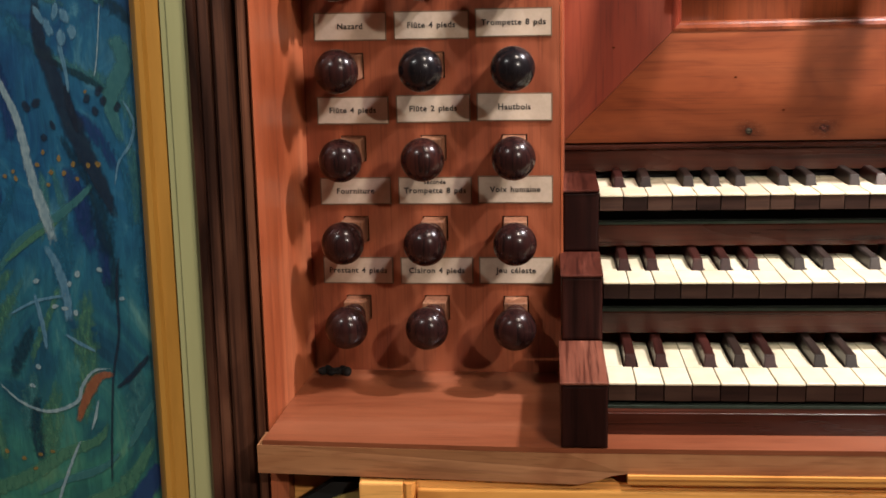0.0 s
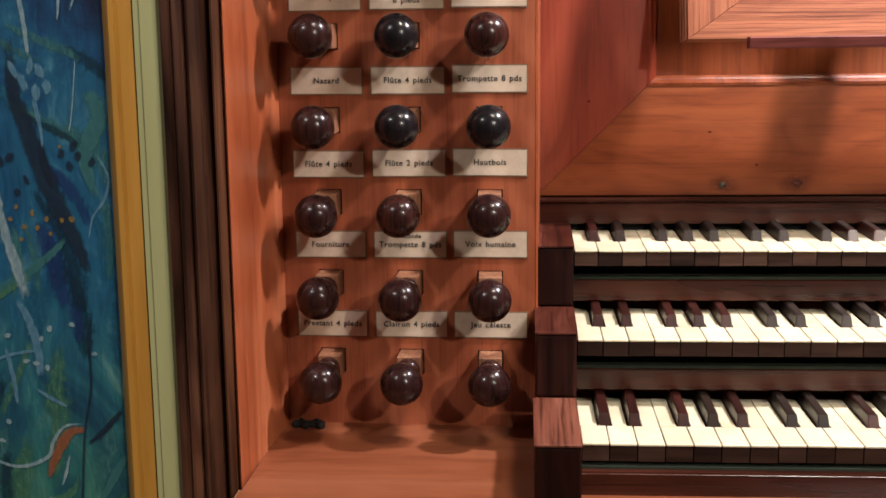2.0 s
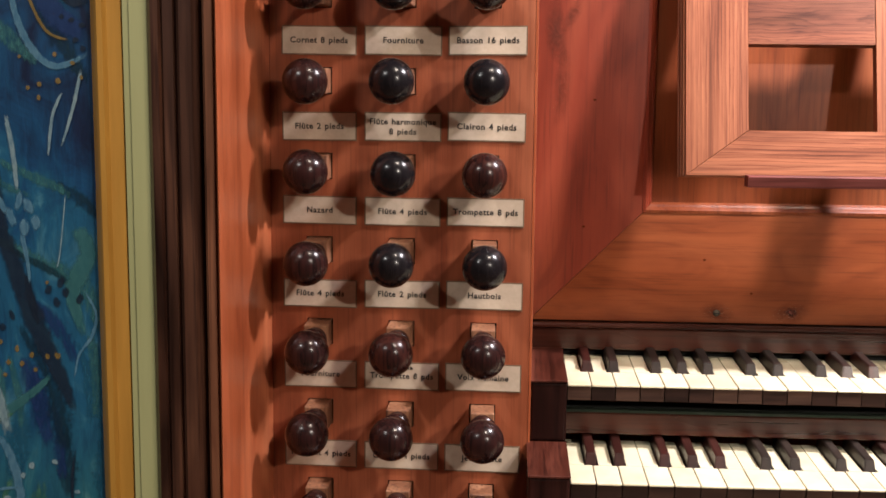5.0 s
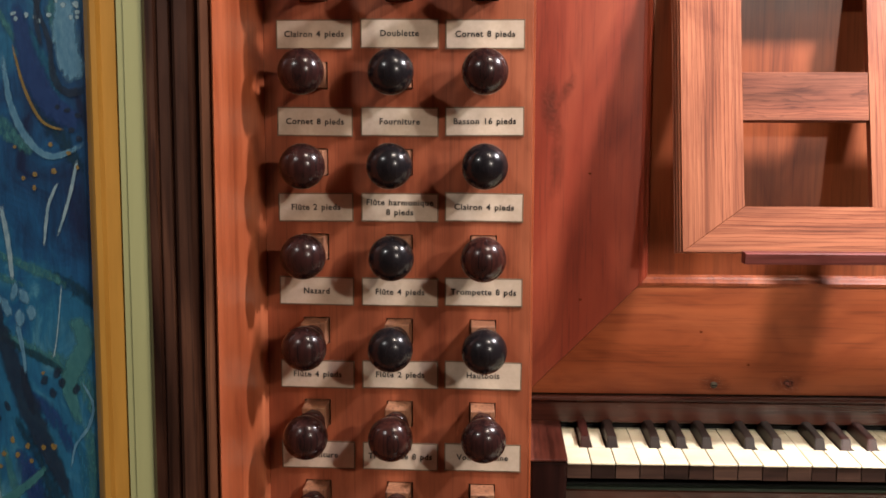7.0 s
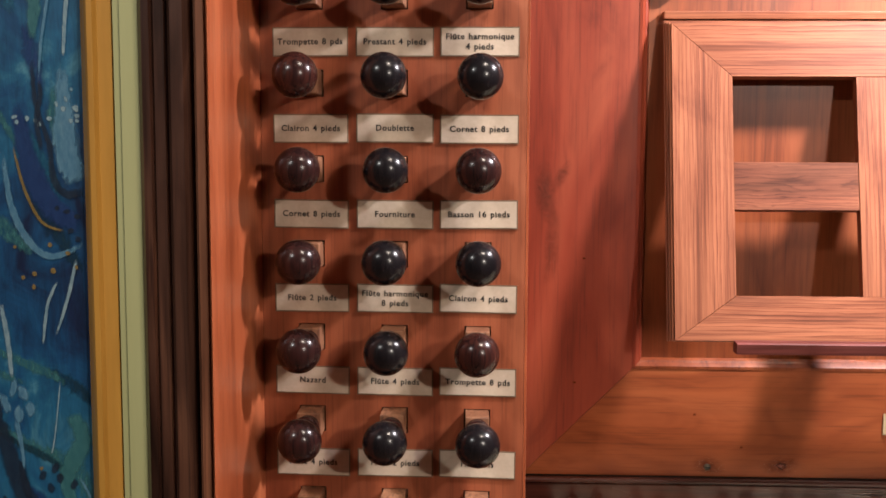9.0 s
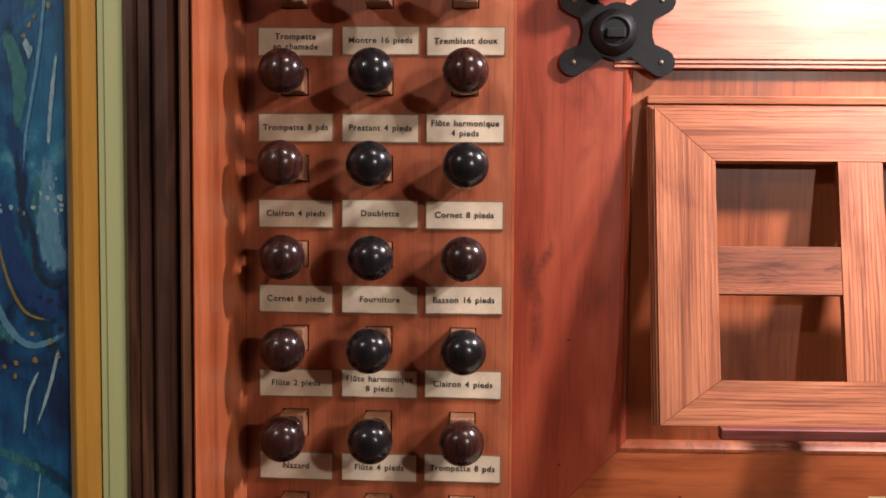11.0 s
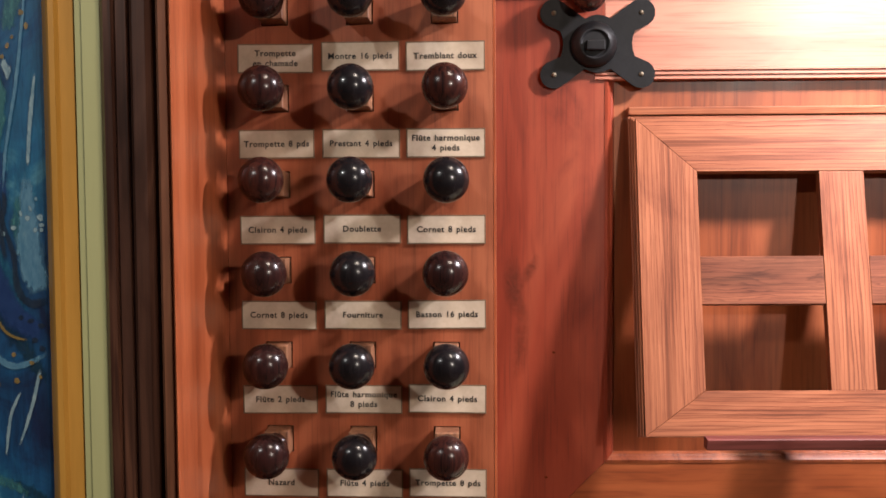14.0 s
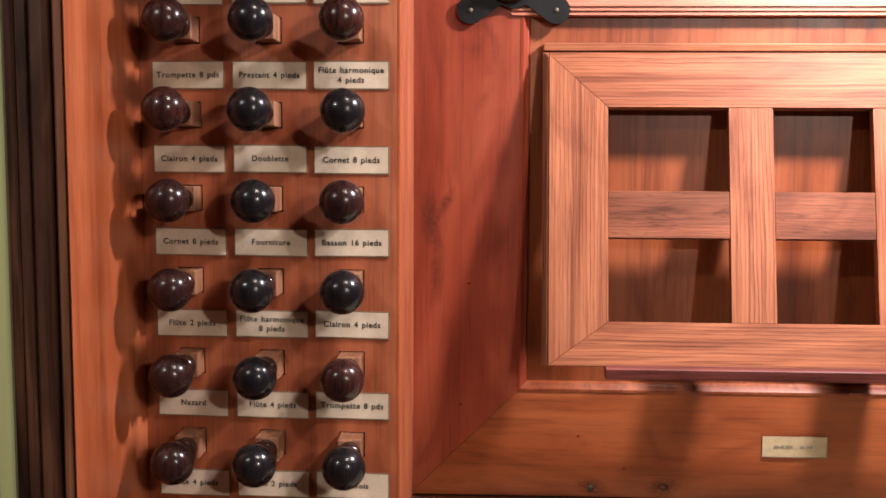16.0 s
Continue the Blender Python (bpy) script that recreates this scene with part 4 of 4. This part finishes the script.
stroke("brush_stroke", [(-0.332, 1.263), (-0.319, 1.186), (-0.301, 1.139), (-0.294, 1.096), (-0.284, 1.058), (-0.276, 1.024)], (0.002, 0.0039, 0.0054), P_WHITE)
stroke("brush_stroke", [(-0.276, 1.262), (-0.276, 1.214), (-0.266, 1.18), (-0.25, 1.131), (-0.235, 1.095), (-0.224, 1.069), (-0.216, 1.047)], (0.0039, 0.0098, 0.0034), P_DARK)
stroke("brush_stroke", [(-0.255, 1.17), (-0.251, 1.146), (-0.246, 1.126)], (0.002, 0.0034, 0.0015), P_DARK)
stroke("brush_stroke", [(-0.258, 1.207), (-0.254, 1.185), (-0.252, 1.161)], (0.0024, 0.002, 0.001), P_SKY)
stroke("brush_stroke", [(-0.218, 1.242), (-0.224, 1.194), (-0.228, 1.175)], (0.0005, 0.0007, 0.0005), P_WHITE)
for x, z in [(-0.274, 1.23), (-0.259, 1.233), (-0.251, 1.229), (-0.245, 1.215), (-0.255, 1.21), (-0.266, 1.219)]:
    dab(x, z, random.uniform(0.0031, 0.0053), random.uniform(0.0058, 0.01), P_SKY, random.uniform(-0.5, 0.5))
for x, z in [(-0.236, 1.157), (-0.225, 1.163), (-0.221, 1.155), (-0.229, 1.146), (-0.209, 1.149), (-0.269, 1.134), (-0.278, 1.123), (-0.283, 1.154), (-0.292, 1.151)]:
    dab(x, z, random.uniform(0.0027, 0.0047), random.uniform(0.0038, 0.0065), P_DARK, random.uniform(-0.5, 0.5))
for x, z in [(-0.286, 1.099), (-0.28, 1.11), (-0.266, 1.104), (-0.274, 1.092), (-0.253, 1.099), (-0.25, 1.086), (-0.277, 1.081), (-0.309, 1.093), (-0.307, 1.087), (-0.317, 1.089), (-0.239, 1.098), (-0.23, 1.099), (-0.262, 1.091), (-0.237, 1.163)]:
    dab(x, z, random.uniform(0.0017, 0.0029), random.uniform(0.0021, 0.0035), P_GOLD, random.uniform(-0.5, 0.5))
stroke("brush_stroke", [(-0.205, 1.157), (-0.195, 1.137), (-0.199, 1.117), (-0.211, 1.1), (-0.216, 1.078)], (0.001, 0.0015, 0.0007), P_SKY)
stroke("brush_stroke", [(-0.299, 0.982), (-0.294, 0.956), (-0.291, 0.927)], (0.0015, 0.0024, 0.0015), P_SKY)
stroke("brush_stroke", [(-0.286, 1.027), (-0.275, 1.006), (-0.269, 0.979), (-0.268, 0.953)], (0.0029, 0.0044, 0.0034), P_SKY)
stroke("brush_stroke", [(-0.325, 0.961), (-0.298, 0.974), (-0.269, 0.979)], (0.001, 0.0015, 0.0015), P_SKY)
for x, z in [(-0.257, 0.999), (-0.261, 0.963), (-0.236, 1.003), (-0.217, 0.976), (-0.301, 0.912), (-0.271, 0.967), (-0.265, 0.99), (-0.28, 0.969), (-0.308, 0.894), (-0.296, 0.993)]:
    dab(x, z, random.uniform(0.0024, 0.0041), random.uniform(0.0021, 0.0035), P_WHITE, random.uniform(-0.5, 0.5))
stroke("brush_stroke", [(-0.273, 0.943), (-0.259, 0.934), (-0.244, 0.926)], (0.001, 0.002, 0.001), P_SKY)
stroke("brush_stroke", [(-0.216, 1.018), (-0.221, 0.988), (-0.222, 0.943), (-0.23, 0.903), (-0.236, 0.841), (-0.24, 0.783)], (0.0015, 0.0012, 0.001), P_DARK)
stroke("brush_stroke", [(-0.194, 0.924), (-0.211, 0.905), (-0.228, 0.891)], (0.002, 0.0029, 0.0015), P_DARK)
stroke("brush_stroke", [(-0.228, 0.905), (-0.244, 0.902), (-0.257, 0.883), (-0.267, 0.858)], (0.002, 0.0054, 0.0024), P_RUST)
stroke("brush_stroke", [(-0.23, 0.91), (-0.248, 0.908), (-0.26, 0.894), (-0.267, 0.878), (-0.294, 0.869), (-0.32, 0.878), (-0.342, 0.899)], (0.001, 0.002, 0.001), P_WHITE)
stroke("brush_stroke", [(-0.266, 0.841), (-0.275, 0.822), (-0.286, 0.796), (-0.292, 0.78)], (0.001, 0.0015, 0.0015), P_WHITE)
stroke("brush_stroke", [(-0.246, 0.881), (-0.25, 0.864), (-0.255, 0.85)], (0.001, 0.0015, 0.0005), P_WHITE)
for x, z in [(-0.338, 0.83), (-0.322, 0.823), (-0.306, 0.827), (-0.294, 0.83), (-0.312, 0.813)]:
    dab(x, z, random.uniform(0.0021, 0.0035), random.uniform(0.0017, 0.0029), P_GOLD, random.uniform(-0.5, 0.5))
stroke("brush_stroke", [(-0.261, 1.434), (-0.255, 1.39), (-0.241, 1.36), (-0.222, 1.347), (-0.194, 1.358)], (0.0024, 0.0034, 0.002), P_SKY)
stroke("brush_stroke", [(-0.248, 1.475), (-0.242, 1.439), (-0.233, 1.411), (-0.219, 1.388), (-0.194, 1.372)], (0.0049, 0.0108, 0.0088), P_ULTRA)
stroke("brush_stroke", [(-0.208, 1.507), (-0.208, 1.466), (-0.206, 1.434), (-0.198, 1.408)], (0.0039, 0.0108, 0.0098), P_SKY)
stroke("brush_stroke", [(-0.234, 1.516), (-0.231, 1.475), (-0.221, 1.441), (-0.218, 1.413), (-0.208, 1.4), (-0.191, 1.403)], (0.002, 0.0024, 0.0044), P_DARK)
stroke("brush_stroke", [(-0.252, 1.441), (-0.243, 1.403), (-0.229, 1.376), (-0.211, 1.369)], (0.001, 0.0015, 0.001), P_GOLD)
for x, z in [(-0.208, 1.385), (-0.199, 1.381), (-0.205, 1.369), (-0.199, 1.362), (-0.216, 1.388)]:
    dab(x, z, random.uniform(0.0021, 0.0035), random.uniform(0.0021, 0.0035), P_DARK, random.uniform(-0.5, 0.5))
for x, z in [(-0.248, 1.46), (-0.239, 1.463), (-0.198, 1.472), (-0.22, 1.463), (-0.197, 1.465), (-0.25, 1.464), (-0.232, 1.461), (-0.208, 1.471)]:
    dab(x, z, random.uniform(0.0017, 0.0029), random.uniform(0.0017, 0.0029), P_WHITE, random.uniform(-0.5, 0.5))
stroke("brush_stroke", [(-0.201, 1.345), (-0.209, 1.313), (-0.22, 1.28)], (0.0015, 0.0015, 0.001), P_WHITE)
stroke("brush_stroke", [(-0.218, 1.326), (-0.227, 1.305), (-0.232, 1.271)], (0.001, 0.0015, 0.001), P_WHITE)
stroke("brush_stroke", [(-0.267, 1.307), (-0.262, 1.272), (-0.26, 1.242)], (0.002, 0.0024, 0.0015), P_WHITE)
for x, z in [(-0.223, 1.357), (-0.208, 1.35), (-0.221, 1.335), (-0.237, 1.332), (-0.247, 1.329), (-0.253, 1.355), (-0.201, 1.338), (-0.238, 1.321)]:
    dab(x, z, random.uniform(0.0017, 0.0029), random.uniform(0.0017, 0.0029), P_GOLD, random.uniform(-0.5, 0.5))
for x, z in [(-0.201, 1.487), (-0.206, 1.479), (-0.197, 1.47), (-0.202, 1.461), (-0.197, 1.461), (-0.229, 1.458), (-0.214, 1.475)]:
    dab(x, z, random.uniform(0.0014, 0.0024), random.uniform(0.0017, 0.0029), P_WHITE, random.uniform(-0.5, 0.5))
stroke("brush_stroke", [(-0.202, 1.69), (-0.208, 1.636), (-0.215, 1.582), (-0.225, 1.527), (-0.228, 1.494)], (0.001, 0.0015, 0.001), P_SKY)
stroke("brush_stroke", [(-0.199, 1.591), (-0.204, 1.55), (-0.207, 1.513)], (0.001, 0.002, 0.001), P_WHITE)
stroke("brush_stroke", [(-0.228, 1.494), (-0.227, 1.481), (-0.231, 1.462), (-0.227, 1.434)], (0.002, 0.0024, 0.002), P_DARK)
for x, z in [(-0.209, 1.64), (-0.203, 1.654), (-0.221, 1.613), (-0.226, 1.604), (-0.217, 1.62), (-0.205, 1.629)]:
    dab(x, z, random.uniform(0.0017, 0.0029), random.uniform(0.0021, 0.0035), P_GOLD, random.uniform(-0.5, 0.5))
for x, z in [(-0.221, 1.591), (-0.223, 1.595)]:
    dab(x, z, random.uniform(0.0021, 0.0035), random.uniform(0.0048, 0.0082), P_WHITE, random.uniform(-0.5, 0.5))
stroke("brush_stroke", [(-0.242, 1.609), (-0.23, 1.573), (-0.233, 1.527)], (0.0049, 0.0069, 0.0029), P_TEAL)
